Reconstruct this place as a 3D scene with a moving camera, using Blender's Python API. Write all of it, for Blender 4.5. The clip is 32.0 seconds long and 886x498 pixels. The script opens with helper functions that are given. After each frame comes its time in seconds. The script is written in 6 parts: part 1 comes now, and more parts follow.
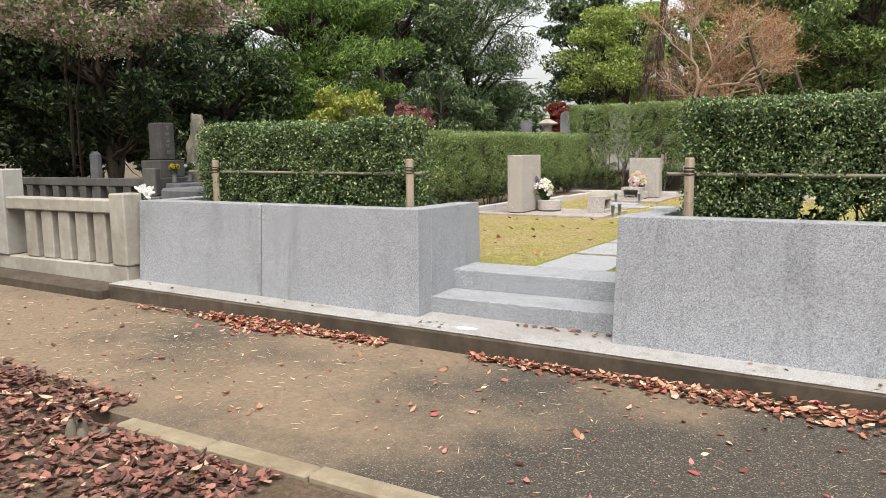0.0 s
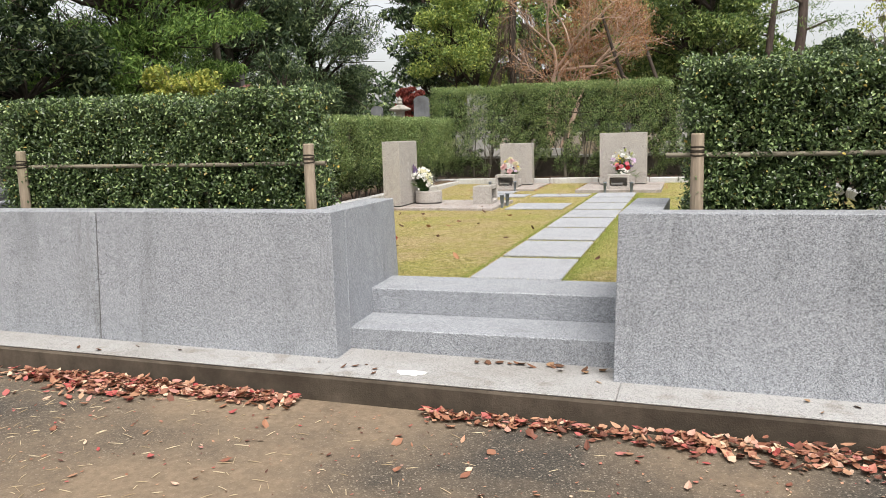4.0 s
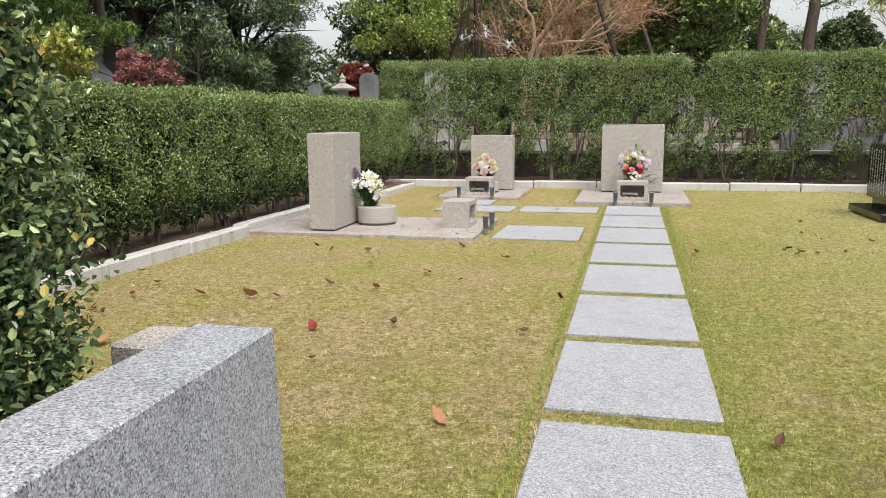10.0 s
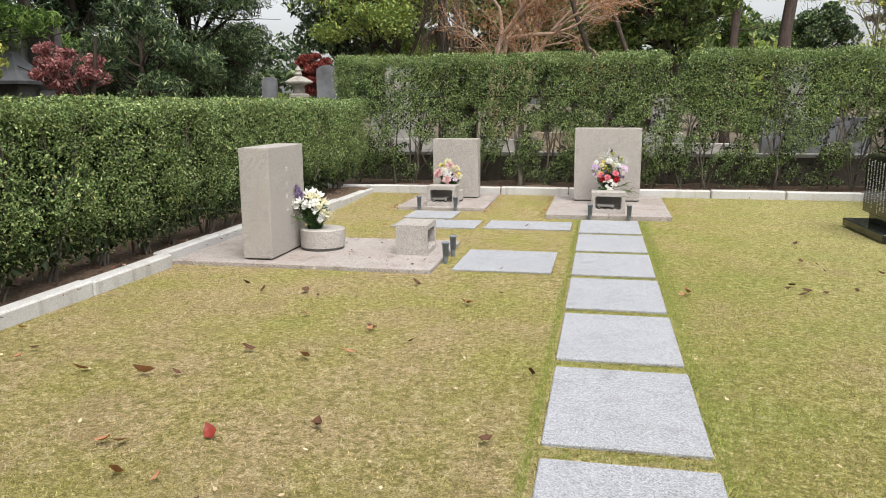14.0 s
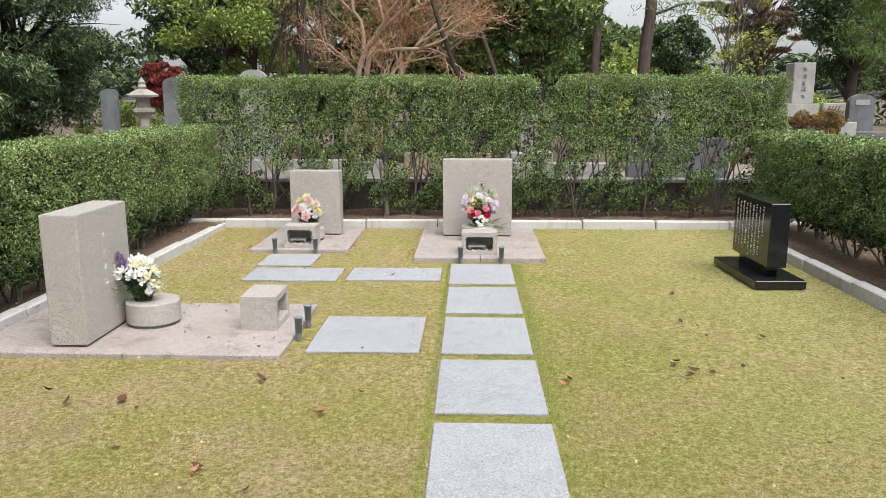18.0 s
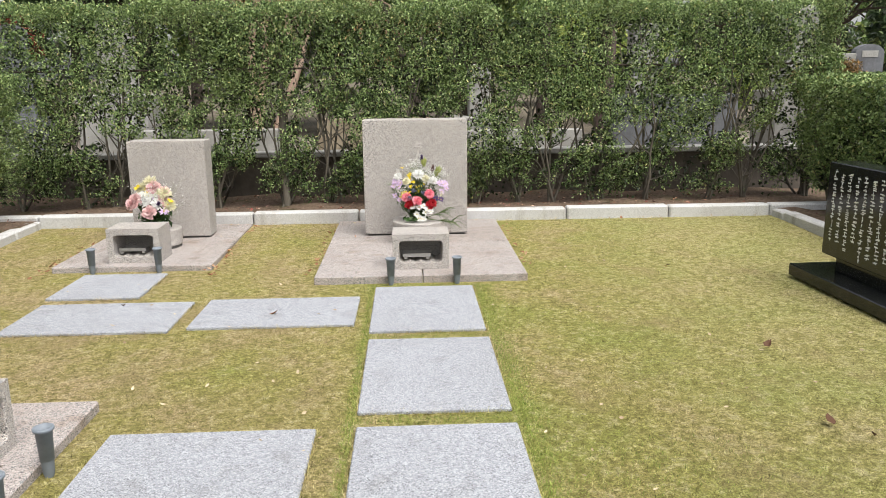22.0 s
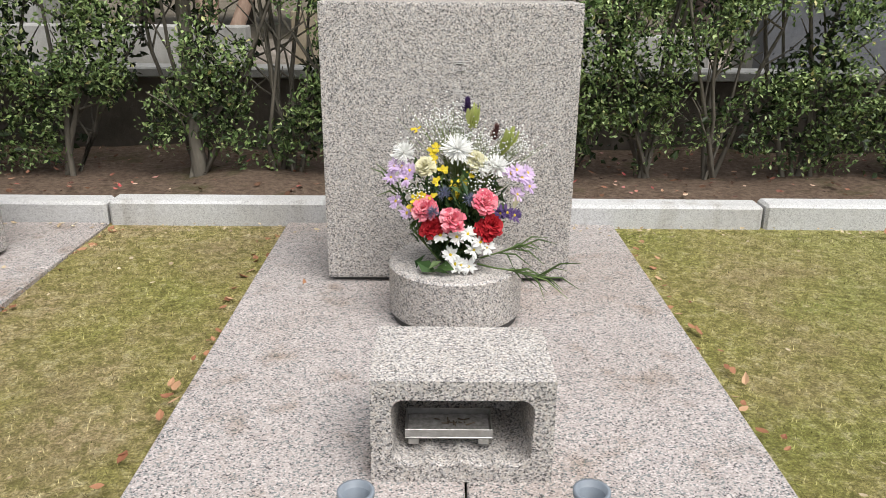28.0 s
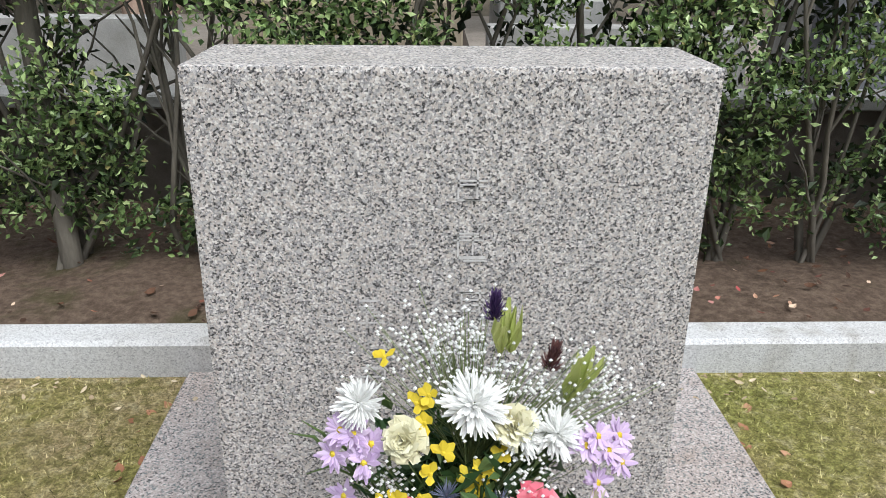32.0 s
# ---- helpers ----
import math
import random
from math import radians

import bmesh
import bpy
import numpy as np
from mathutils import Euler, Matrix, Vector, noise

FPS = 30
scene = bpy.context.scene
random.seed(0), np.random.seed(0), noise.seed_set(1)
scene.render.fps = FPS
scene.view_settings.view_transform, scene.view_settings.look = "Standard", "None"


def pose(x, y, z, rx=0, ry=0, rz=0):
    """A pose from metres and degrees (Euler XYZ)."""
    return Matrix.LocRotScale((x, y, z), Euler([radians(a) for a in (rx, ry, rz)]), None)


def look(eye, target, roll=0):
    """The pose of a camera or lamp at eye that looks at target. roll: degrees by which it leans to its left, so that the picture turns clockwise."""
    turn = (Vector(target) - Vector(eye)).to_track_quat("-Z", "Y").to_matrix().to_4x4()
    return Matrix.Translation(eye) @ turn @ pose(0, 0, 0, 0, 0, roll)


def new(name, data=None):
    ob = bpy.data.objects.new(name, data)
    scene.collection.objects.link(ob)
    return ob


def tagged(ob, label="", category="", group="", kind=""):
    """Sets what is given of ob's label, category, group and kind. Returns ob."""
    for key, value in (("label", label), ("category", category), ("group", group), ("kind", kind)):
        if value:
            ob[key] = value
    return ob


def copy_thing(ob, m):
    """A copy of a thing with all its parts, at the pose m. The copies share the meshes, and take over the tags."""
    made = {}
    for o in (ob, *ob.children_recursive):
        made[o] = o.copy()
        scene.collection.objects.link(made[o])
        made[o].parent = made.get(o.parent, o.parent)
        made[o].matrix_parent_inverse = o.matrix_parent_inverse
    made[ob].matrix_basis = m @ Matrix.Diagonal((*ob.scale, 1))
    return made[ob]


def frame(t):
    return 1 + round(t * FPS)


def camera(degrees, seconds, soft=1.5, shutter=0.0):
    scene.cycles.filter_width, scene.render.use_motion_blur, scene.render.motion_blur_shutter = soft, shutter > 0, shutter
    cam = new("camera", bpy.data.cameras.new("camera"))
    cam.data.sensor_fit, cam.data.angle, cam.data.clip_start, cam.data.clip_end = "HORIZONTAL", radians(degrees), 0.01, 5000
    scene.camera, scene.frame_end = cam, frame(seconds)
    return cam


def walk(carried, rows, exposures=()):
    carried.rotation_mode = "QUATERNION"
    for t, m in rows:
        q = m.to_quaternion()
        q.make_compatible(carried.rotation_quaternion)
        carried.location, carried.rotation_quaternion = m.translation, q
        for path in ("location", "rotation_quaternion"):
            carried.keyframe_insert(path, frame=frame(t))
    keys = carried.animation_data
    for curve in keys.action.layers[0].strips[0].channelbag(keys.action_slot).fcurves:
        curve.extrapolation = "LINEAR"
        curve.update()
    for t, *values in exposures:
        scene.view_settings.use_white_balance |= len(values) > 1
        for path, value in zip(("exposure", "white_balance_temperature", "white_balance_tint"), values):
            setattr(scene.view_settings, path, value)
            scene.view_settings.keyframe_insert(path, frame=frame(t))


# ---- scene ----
cam = camera(59.8, 32.0, soft=0.45)
# seconds, place, pitch, roll, yaw
PATH = [
    (0, 2.250, -15.074, 1.066, -7.51, 0.82, 30.29),
    (0.5, 2.026, -14.953, 1.044, -7.79, 0.71, 29.00),
    (1, 1.850, -14.822, 1.038, -8.04, 0.57, 27.56),
    (1.5, 1.730, -14.704, 1.030, -8.41, 0.56, 25.96),
    (2, 1.551, -14.669, 1.015, -8.40, 0.56, 24.50),
    (2.5, 1.416, -14.605, 1.024, -8.44, 0.87, 23.28),
    (3, 1.317, -14.419, 1.016, -8.37, 1.14, 21.75),
    (3.5, 1.224, -14.227, 1.026, -8.28, 1.43, 19.77),
    (4, 1.090, -14.037, 1.012, -8.49, 1.66, 17.68),
    (4.5, 0.962, -13.816, 1.020, -8.98, 1.76, 15.71),
    (6.5, 0.612, -12.772, 1.061, -10.51, 1.53, 12.24),
    (7, 0.492, -12.495, 1.050, -10.23, 1.55, 11.70),
    (7.5, 0.370, -12.221, 1.054, -10.21, 1.44, 11.37),
    (8, 0.316, -11.914, 1.045, -10.22, 1.24, 11.38),
    (8.5, 0.225, -11.621, 1.047, -10.19, 0.94, 11.59),
    (9, 0.135, -11.343, 1.059, -10.25, 0.70, 12.06),
    (9.5, 0.082, -11.087, 1.066, -10.08, 0.47, 12.84),
    (10, 0.008, -10.860, 1.066, -9.73, 0.46, 13.91),
    (10.5, -0.012, -10.675, 1.077, -9.37, 0.43, 15.19),
    (11, -0.017, -10.490, 1.085, -9.14, 0.35, 16.28),
    (11.5, -0.075, -10.420, 1.089, -9.16, 0.37, 16.63),
    (12, -0.118, -10.386, 1.082, -9.41, 0.35, 16.20),
    (12.5, -0.125, -10.355, 1.077, -9.83, 0.13, 15.05),
    (13, -0.149, -10.269, 1.069, -10.20, -0.73, 13.64),
    (13.5, -0.088, -10.060, 1.180, -10.67, -0.01, 12.75),
    (14, -0.093, -9.949, 1.265, -10.79, 0.31, 11.61),
    (14.5, -0.173, -9.785, 1.347, -10.84, 0.51, 10.53),
    (16.5, -0.139, -9.277, 1.637, -12.01, 0.52, 7.89),
    (17, -0.161, -9.210, 1.628, -11.75, 0.48, 6.27),
    (17.5, -0.120, -9.183, 1.642, -11.45, 0.35, 4.18),
    (18, -0.096, -9.164, 1.656, -11.20, 0.08, 2.13),
    (18.5, -0.090, -9.156, 1.653, -10.90, -0.10, 0.45),
    (19, -0.095, -9.155, 1.650, -10.82, -0.24, -0.76),
    (19.5, -0.061, -8.659, 1.576, -11.35, -0.17, -1.59),
    (20, -0.012, -8.294, 1.517, -11.81, 0.02, -2.12),
    (20.5, -0.036, -7.801, 1.455, -12.34, 0.30, -2.47),
    (21, -0.069, -7.193, 1.382, -12.55, 0.37, -2.66),
    (21.5, -0.050, -6.654, 1.313, -12.69, 0.51, -2.59),
    (22, -0.073, -6.216, 1.290, -12.89, 0.60, -2.54),
    (22.5, -0.098, -5.732, 1.260, -13.11, 0.77, -2.39),
    (23, -0.071, -5.334, 1.228, -13.46, 0.81, -2.47),
    (23.5, -0.041, -4.868, 1.203, -13.98, 0.88, -2.43),
    (24, -0.055, -4.466, 1.172, -14.25, 0.92, -2.06),
    (24.5, -0.026, -4.164, 1.155, -14.86, 0.88, -1.61),
    (25, 0.009, -3.900, 1.156, -15.56, 0.56, -1.27),
    (25.5, -0.021, -3.680, 1.140, -16.55, 0.30, -0.96),
    (27.5, -0.080, -2.926, 1.065, -19.68, -0.32, -0.52),
    (28, -0.063, -2.704, 1.023, -19.65, -0.50, -0.19),
    (28.5, -0.095, -2.529, 1.002, -19.98, -0.66, 0.39),
    (29, -0.145, -2.308, 1.006, -19.85, -0.64, 0.49),
    (29.5, -0.145, -2.117, 1.034, -20.81, -0.45, -0.19),
    (30, -0.135, -1.939, 1.046, -20.99, -0.25, -0.48),
    (30.5, -0.138, -1.726, 1.119, -22.78, -0.36, -0.30),
    (31, -0.120, -1.603, 1.109, -22.78, -0.47, -1.29),
    (31.5, -0.073, -1.534, 1.114, -21.87, -0.45, -1.31),
    (32, -0.085, -1.444, 1.122, -22.25, -0.61, -1.86),
]
walk(cam, [(t, pose(x, y, z, 90 + p, r, w)) for t, x, y, z, p, r, w in PATH], exposures=[(0.0, 1.12, 6750, 10), (4.0, 1.03, 6650, 10), (10.0, 0.96, 6600, 10), (20.0, 1.01, 6400, 10), (24.0, 0.99, 6550, 10), (28.0, 0.82, 6300, 10), (30.0, 0.74, 5900, 9), (31.0, 0.75, 5900, 9), (32.0, 0.78, 5900, 9)])

# ---- light: an overcast late-autumn day ----
world = bpy.data.worlds.new("overcast_sky")
scene.world = world
world.use_nodes = True
wn = world.node_tree.nodes
wl = world.node_tree.links
sky = wn.new("ShaderNodeTexSky")
sky.sky_type = "NISHITA"
sky.sun_disc = False
sky.sun_elevation, sky.sun_rotation = radians(61.6), radians(146.3)
sky.dust_density, sky.air_density, sky.ozone_density = 3.0, 1.0, 1.0
soft = wn.new("ShaderNodeHueSaturation")
soft.inputs["Saturation"].default_value = 0.22
wl.new(sky.outputs["Color"], soft.inputs["Color"])
wl.new(soft.outputs["Color"], wn["Background"].inputs["Color"])
wn["Background"].inputs["Strength"].default_value = 0.105

sun = new("sun", bpy.data.lights.new("sun", "SUN"))
sun.data.energy, sun.data.angle, sun.data.color = 2.0, radians(50), (1.0, 0.95, 0.87)
sun.matrix_world = look((6, -11, 20), (0, -2, 0))


# ---- small helpers ----
def rng(seed):
    return np.random.default_rng(seed)


def part(name, bm, material, parent=None, label="", smooth=False):
    """Links a bmesh as one mesh object under a thing or part."""
    me = bpy.data.meshes.new(name)
    bm.to_mesh(me)
    bm.free()
    me.materials.append(material)
    if smooth:
        me.polygons.foreach_set("use_smooth", [True] * len(me.polygons))
    ob = new(name, me)
    ob.parent = parent
    return tagged(ob, label=label)


def raw(name, verts, faces, material, parent=None, label="", kind="", smooth=False):
    """Links arrays of corners and equal-sided faces as one mesh object."""
    verts = np.asarray(verts, dtype=np.float32)
    faces = np.asarray(faces, dtype=np.int32)
    me = bpy.data.meshes.new(name)
    n, k = faces.shape
    me.vertices.add(len(verts))
    me.vertices.foreach_set("co", verts.ravel())
    me.loops.add(n * k)
    me.loops.foreach_set("vertex_index", faces.ravel())
    me.polygons.add(n)
    me.polygons.foreach_set("loop_start", np.arange(0, n * k, k, dtype=np.int32))
    me.polygons.foreach_set("use_smooth", np.full(n, smooth))
    me.update(calc_edges=True)
    me.materials.append(material)
    ob = new(name, me)
    ob.parent = parent
    return tagged(ob, label=label, kind=kind)


def empty(name, m=None):
    ob = new(name)
    ob.empty_display_size = 0.1
    if m is not None:
        ob.matrix_world = m
    return ob


def block(x0, x1, y0, y1, z0, z1, bevel=0.006, seg=1):
    bm = bmesh.new()
    bmesh.ops.create_cube(bm, size=1)
    for v in bm.verts:
        v.co = Vector(((x0, x1)[v.co.x > 0], (y0, y1)[v.co.y > 0], (z0, z1)[v.co.z > 0]))
    if bevel:
        bmesh.ops.bevel(bm, geom=bm.edges[:], offset=bevel, segments=seg, affect="EDGES", profile=0.7)
    return bm


def turned(profile, sides=28, caps=True):
    """A lathe of (radius, height) rows."""
    bm = bmesh.new()
    rings = []
    for r, z in profile:
        rings.append([bm.verts.new((r * math.cos(a), r * math.sin(a), z)) for a in (2 * math.pi * i / sides for i in range(sides))])
    for a, b in zip(rings, rings[1:]):
        for i in range(sides):
            bm.faces.new((a[i], a[(i + 1) % sides], b[(i + 1) % sides], b[i]))
    if caps:
        bm.faces.new(rings[0][::-1])
        bm.faces.new(rings[-1])
    return bm


def prism(outline, y0, y1):
    """An (x, z) outline pushed from y0 to y1."""
    bm = bmesh.new()
    a = [bm.verts.new((x, y0, z)) for x, z in outline]
    b = [bm.verts.new((x, y1, z)) for x, z in outline]
    bm.faces.new(a)
    bm.faces.new(b[::-1])
    for i in range(len(a)):
        j = (i + 1) % len(a)
        bm.faces.new((a[j], a[i], b[i], b[j]))
    bmesh.ops.recalc_face_normals(bm, faces=bm.faces[:])
    return bm


class Tubes:
    """Collects tapered limbs for one mesh."""

    def __init__(self, sides=6):
        self.v, self.f, self.n, self.s = [], [], 0, sides

    def add(self, pts, radii):
        s = self.s
        pts = np.asarray(pts, float)
        d = np.gradient(pts, axis=0)
        d /= np.linalg.norm(d, axis=1)[:, None] + 1e-9
        ref = np.where(np.abs(d[:, 2:3]) > 0.9, [[1.0, 0, 0]], [[0, 0, 1.0]])
        u = np.cross(d, ref)
        u /= np.linalg.norm(u, axis=1)[:, None] + 1e-9
        w = np.cross(d, u)
        a = np.linspace(0, 2 * math.pi, s, endpoint=False)
        ring = pts[:, None] + np.asarray(radii)[:, None, None] * (np.cos(a)[None, :, None] * u[:, None] + np.sin(a)[None, :, None] * w[:, None])
        self.v.append(ring.reshape(-1, 3))
        i = np.arange(s)
        for k in range(len(pts) - 1):
            p = self.n + k * s
            self.f.append(np.stack([p + i, p + (i + 1) % s, p + s + (i + 1) % s, p + s + i], 1))
        self.n += len(pts) * s

    def build(self, name, material, parent=None, label="", kind=""):
        return raw(name, np.concatenate(self.v), np.concatenate(self.f), material, parent, label, kind, smooth=True)


def bent(a, b, r, sag=0.12, n=6):
    """A crooked line from a to b."""
    a, b = np.asarray(a, float), np.asarray(b, float)
    t = np.linspace(0, 1, n)[:, None]
    size = np.linalg.norm(b - a)
    wob = np.cumsum(r.normal(0, 1, (n, 3)), axis=0) * size * sag / n
    wob -= t * wob[-1]
    wob[0] = 0
    return a + (b - a) * t + wob


def leaves(name, pts, r, length, width, material, parent, droop=0.0, label="", up=0.4, fold=0.25, oval=False):
    """One small folded leaf of two faces at each point."""
    n = len(pts)
    d = r.normal(0, 1, (n, 3))
    d[:, 2] += -droop
    d /= np.linalg.norm(d, axis=1)[:, None]
    ref = r.normal(0, 1, (n, 3)) + [0, 0, up * 3]
    side = np.cross(d, ref)
    side /= np.linalg.norm(side, axis=1)[:, None] + 1e-9
    nor = np.cross(side, d)
    ln = (length * r.uniform(0.65, 1.25, n))[:, None]
    wd = ln * (width / length)
    base = pts - d * ln * 0.5
    mid = pts - d * ln * 0.02
    v = np.stack([base, mid + side * wd * 0.5 + nor * wd * fold, pts + d * ln * 0.5, mid - side * wd * 0.5 + nor * wd * fold], 1).reshape(-1, 3)
    k = np.arange(n)[:, None] * 4
    f = np.concatenate([k + [0, 1, 2], k + [0, 2, 3]])
    if oval:
        lift, s = nor * wd * fold, side * wd * 0.5
        v = np.stack([base, pts - d * ln * 0.26 + s * 0.85 + lift, pts + d * ln * 0.22 + s + lift, pts + d * ln * 0.5, pts + d * ln * 0.22 - s + lift, pts - d * ln * 0.26 - s * 0.85 + lift], 1).reshape(-1, 3)
        k = np.arange(n)[:, None] * 6
        f = np.concatenate([k + [0, 1, 2, 3], k + [0, 3, 4, 5]])
    return raw(name, v, f, material, parent, label, "stuff")


def lumps(r, n, spread):
    """Offsets round a cluster's middle."""
    return r.normal(0, spread, (n, 3))


def wave(p, scale, seed):
    """A cheap smooth noise of places, about -1 to 1."""
    q = np.asarray(p) * scale + seed * 7.31
    s = np.zeros(len(q))
    for k, (a, b, c) in enumerate(((1.0, 0.6, 0.3), (-0.7, 1.1, 0.5), (0.4, -0.9, 1.2), (1.7, 1.3, -0.8), (-1.5, 0.7, 1.9))):
        s += np.sin(q[:, 0] * a + q[:, 1] * b + q[:, 2] * c + k * 1.7)
    return s / 3.2


# ---- materials ----
class Mat:
    """A node material with a short way to chain nodes."""

    def __init__(self, name, rough=0.7, metal=0.0, spec=0.4):
        self.m = bpy.data.materials.new(name)
        self.m.use_nodes = True
        self.t = self.m.node_tree
        self.b = self.t.nodes["Principled BSDF"]
        self.b.inputs["Roughness"].default_value = rough
        self.b.inputs["Metallic"].default_value = metal
        self.b.inputs["Specular IOR Level"].default_value = spec
        self.pos = self.t.nodes.new("ShaderNodeNewGeometry").outputs["Position"]

    def link(self, a, b):
        self.t.links.new(a, b)

    def noise(self, scale, detail=4, rough=0.6, stretch=None):
        n = self.t.nodes.new("ShaderNodeTexNoise")
        n.inputs["Scale"].default_value, n.inputs["Detail"].default_value, n.inputs["Roughness"].default_value = scale, detail, rough
        self.link(self.place(stretch), n.inputs["Vector"])
        return n.outputs["Fac"]

    def place(self, stretch):
        if stretch is None:
            return self.pos
        m = self.t.nodes.new("ShaderNodeMapping")
        m.inputs["Scale"].default_value = stretch
        self.link(self.pos, m.inputs["Vector"])
        return m.outputs["Vector"]

    def cells(self, scale, rnd=1.0):
        n = self.t.nodes.new("ShaderNodeTexVoronoi")
        n.inputs["Scale"].default_value, n.inputs["Randomness"].default_value = scale, rnd
        self.link(self.pos, n.inputs["Vector"])
        sep = self.t.nodes.new("ShaderNodeSeparateColor")
        self.link(n.outputs["Color"], sep.inputs["Color"])
        return sep.outputs[0], n.outputs["Distance"]

    def ramp(self, fac, stops, hard=False):
        n = self.t.nodes.new("ShaderNodeValToRGB")
        e = n.color_ramp.elements
        while len(e) < len(stops):
            e.new(0.5)
        for el, (p, c) in zip(e, stops):
            el.position = p
            el.color = (*c, 1) if len(c) == 3 else c
        if hard:
            n.color_ramp.interpolation = "CONSTANT"
        self.link(fac, n.inputs["Fac"])
        return n.outputs["Color"]

    def value(self, fac, lo, hi, a=0.0, b=1.0):
        n = self.t.nodes.new("ShaderNodeMapRange")
        for k, v in zip((1, 2, 3, 4), (lo, hi, a, b)):
            n.inputs[k].default_value = v
        self.link(fac, n.inputs[0])
        return n.outputs[0]

    def mix(self, fac, a, b, mode="MIX"):
        n = self.t.nodes.new("ShaderNodeMix")
        n.data_type, n.blend_type = "RGBA", mode
        for sock, v in ((n.inputs[0], fac), (n.inputs[6], a), (n.inputs[7], b)):
            if isinstance(v, (int, float)):
                sock.default_value = v
            elif isinstance(v, tuple):
                sock.default_value = (*v, 1)
            else:
                self.link(v, sock)
        return n.outputs[2]

    def random(self, island=False):
        if island:
            return self.t.nodes.new("ShaderNodeNewGeometry").outputs["Random Per Island"]
        return self.t.nodes.new("ShaderNodeObjectInfo").outputs["Random"]

    def colour(self, c):
        if isinstance(c, tuple):
            self.b.inputs["Base Color"].default_value = (*c, 1)
        else:
            self.link(c, self.b.inputs["Base Color"])
        return self

    def bump(self, fac, depth, strength=1.0):
        n = self.t.nodes.new("ShaderNodeBump")
        n.inputs["Distance"].default_value, n.inputs["Strength"].default_value = depth, strength
        self.link(fac, n.inputs["Height"])
        self.link(n.outputs["Normal"], self.b.inputs["Normal"])
        return self

    def rough(self, fac, a, b):
        self.link(self.value(fac, 0.3, 0.7, a, b), self.b.inputs["Roughness"])
        return self


def granite(name, stops, scale, rough, stain=(0.35, 0.34, 0.30), stained=0.25, blotch=0.0, bump=0.0006, soot=None):
    k = Mat(name, rough, spec=0.35)
    cell, dist = k.cells(scale)
    c = k.ramp(cell, stops, hard=True)
    cell2, _ = k.cells(scale * 2.3)
    c = k.mix(k.value(cell2, 0.5, 0.6, 0.0, 0.30), c, k.ramp(cell2, [(0, stops[-1][1]), (0.8, stops[len(stops) // 2][1]), (0.93, stops[0][1])], hard=True))
    c = k.mix(blotch, c, k.ramp(k.noise(scale * 0.28, 3, 0.7), [(0.36, (0.62, 0.62, 0.63)), (0.5, (0.98, 0.98, 0.98)), (0.62, (1.0, 1.0, 1.0))]), "MULTIPLY")
    big = k.noise(1.3, 5, 0.65)
    c = k.mix(k.value(big, 0.45, 0.75, 0.0, stained), c, stain, "MULTIPLY")
    streak = k.noise(2.2, 4, 0.6, (3.0, 3.0, 0.35))
    c = k.mix(k.value(streak, 0.55, 0.75, 0.0, stained * 1.5), c, (stain[0] * 0.95, stain[1] * 0.94, stain[2] * 0.91), "MULTIPLY")
    if soot:
        sep = k.t.nodes.new("ShaderNodeSeparateXYZ")
        k.link(k.pos, sep.inputs[0])
        far = k.t.nodes.new("ShaderNodeMath")
        far.operation = "MULTIPLY"
        k.link(k.value(sep.outputs[0], soot[0] - soot[1], soot[0], 0.0, 1.0), far.inputs[0])
        k.link(k.value(sep.outputs[0], soot[0], soot[0] + 0.01, 1.0, 0.0), far.inputs[1])
        run = k.t.nodes.new("ShaderNodeMath")
        run.operation = "MULTIPLY"
        k.link(far.outputs[0], run.inputs[0])
        k.link(k.value(k.noise(5.0, 5, 0.65, (3.0, 3.0, 0.4)), 0.44, 0.68, 0.0, 0.6), run.inputs[1])
        c = k.mix(run.outputs[0], c, (0.42, 0.40, 0.36), "MULTIPLY")
    k.colour(c).bump(k.noise(scale * 1.2, 2), bump)
    k.rough(big, rough - 0.08, rough + 0.1)
    return k.m


grey_granite = granite("grey_granite", [(0, (0.073, 0.079, 0.090)), (0.11, (0.172, 0.183, 0.205)), (0.30, (0.288, 0.304, 0.334)), (0.60, (0.383, 0.402, 0.440)), (0.84, (0.516, 0.537, 0.578))], 290, 0.6, (0.64, 0.65, 0.66), 0.45, 0.75, soot=(-2.23, 0.24))
slab_granite = granite("flamed_slab_granite", [(0, (0.116, 0.124, 0.136)), (0.06, (0.242, 0.260, 0.289)), (0.3, (0.335, 0.341, 0.378)), (0.62, (0.404, 0.425, 0.462)), (0.85, (0.524, 0.540, 0.572))], 300, 0.85, (0.691, 0.682, 0.653), 0.35, 0.7, bump=0.0020)
pink_granite = granite("pinkish_granite", [(0, (0.032, 0.031, 0.032)), (0.13, (0.137, 0.129, 0.128)), (0.24, (0.284, 0.275, 0.277)), (0.42, (0.443, 0.395, 0.353)), (0.60, (0.443, 0.424, 0.409)), (0.76, (0.559, 0.510, 0.465)), (0.88, (0.68, 0.65, 0.615))], 320, 0.5, (0.75, 0.72, 0.68), 0.25)
plate_granite = granite("weathered_pink_granite", [(0, (0.040, 0.040, 0.043)), (0.08, (0.150, 0.171, 0.171)), (0.26, (0.315, 0.278, 0.266)), (0.45, (0.392, 0.345, 0.325)), (0.72, (0.437, 0.388, 0.369)), (0.88, (0.56, 0.51, 0.49))], 265, 0.7, (0.66, 0.58, 0.50), 0.6)
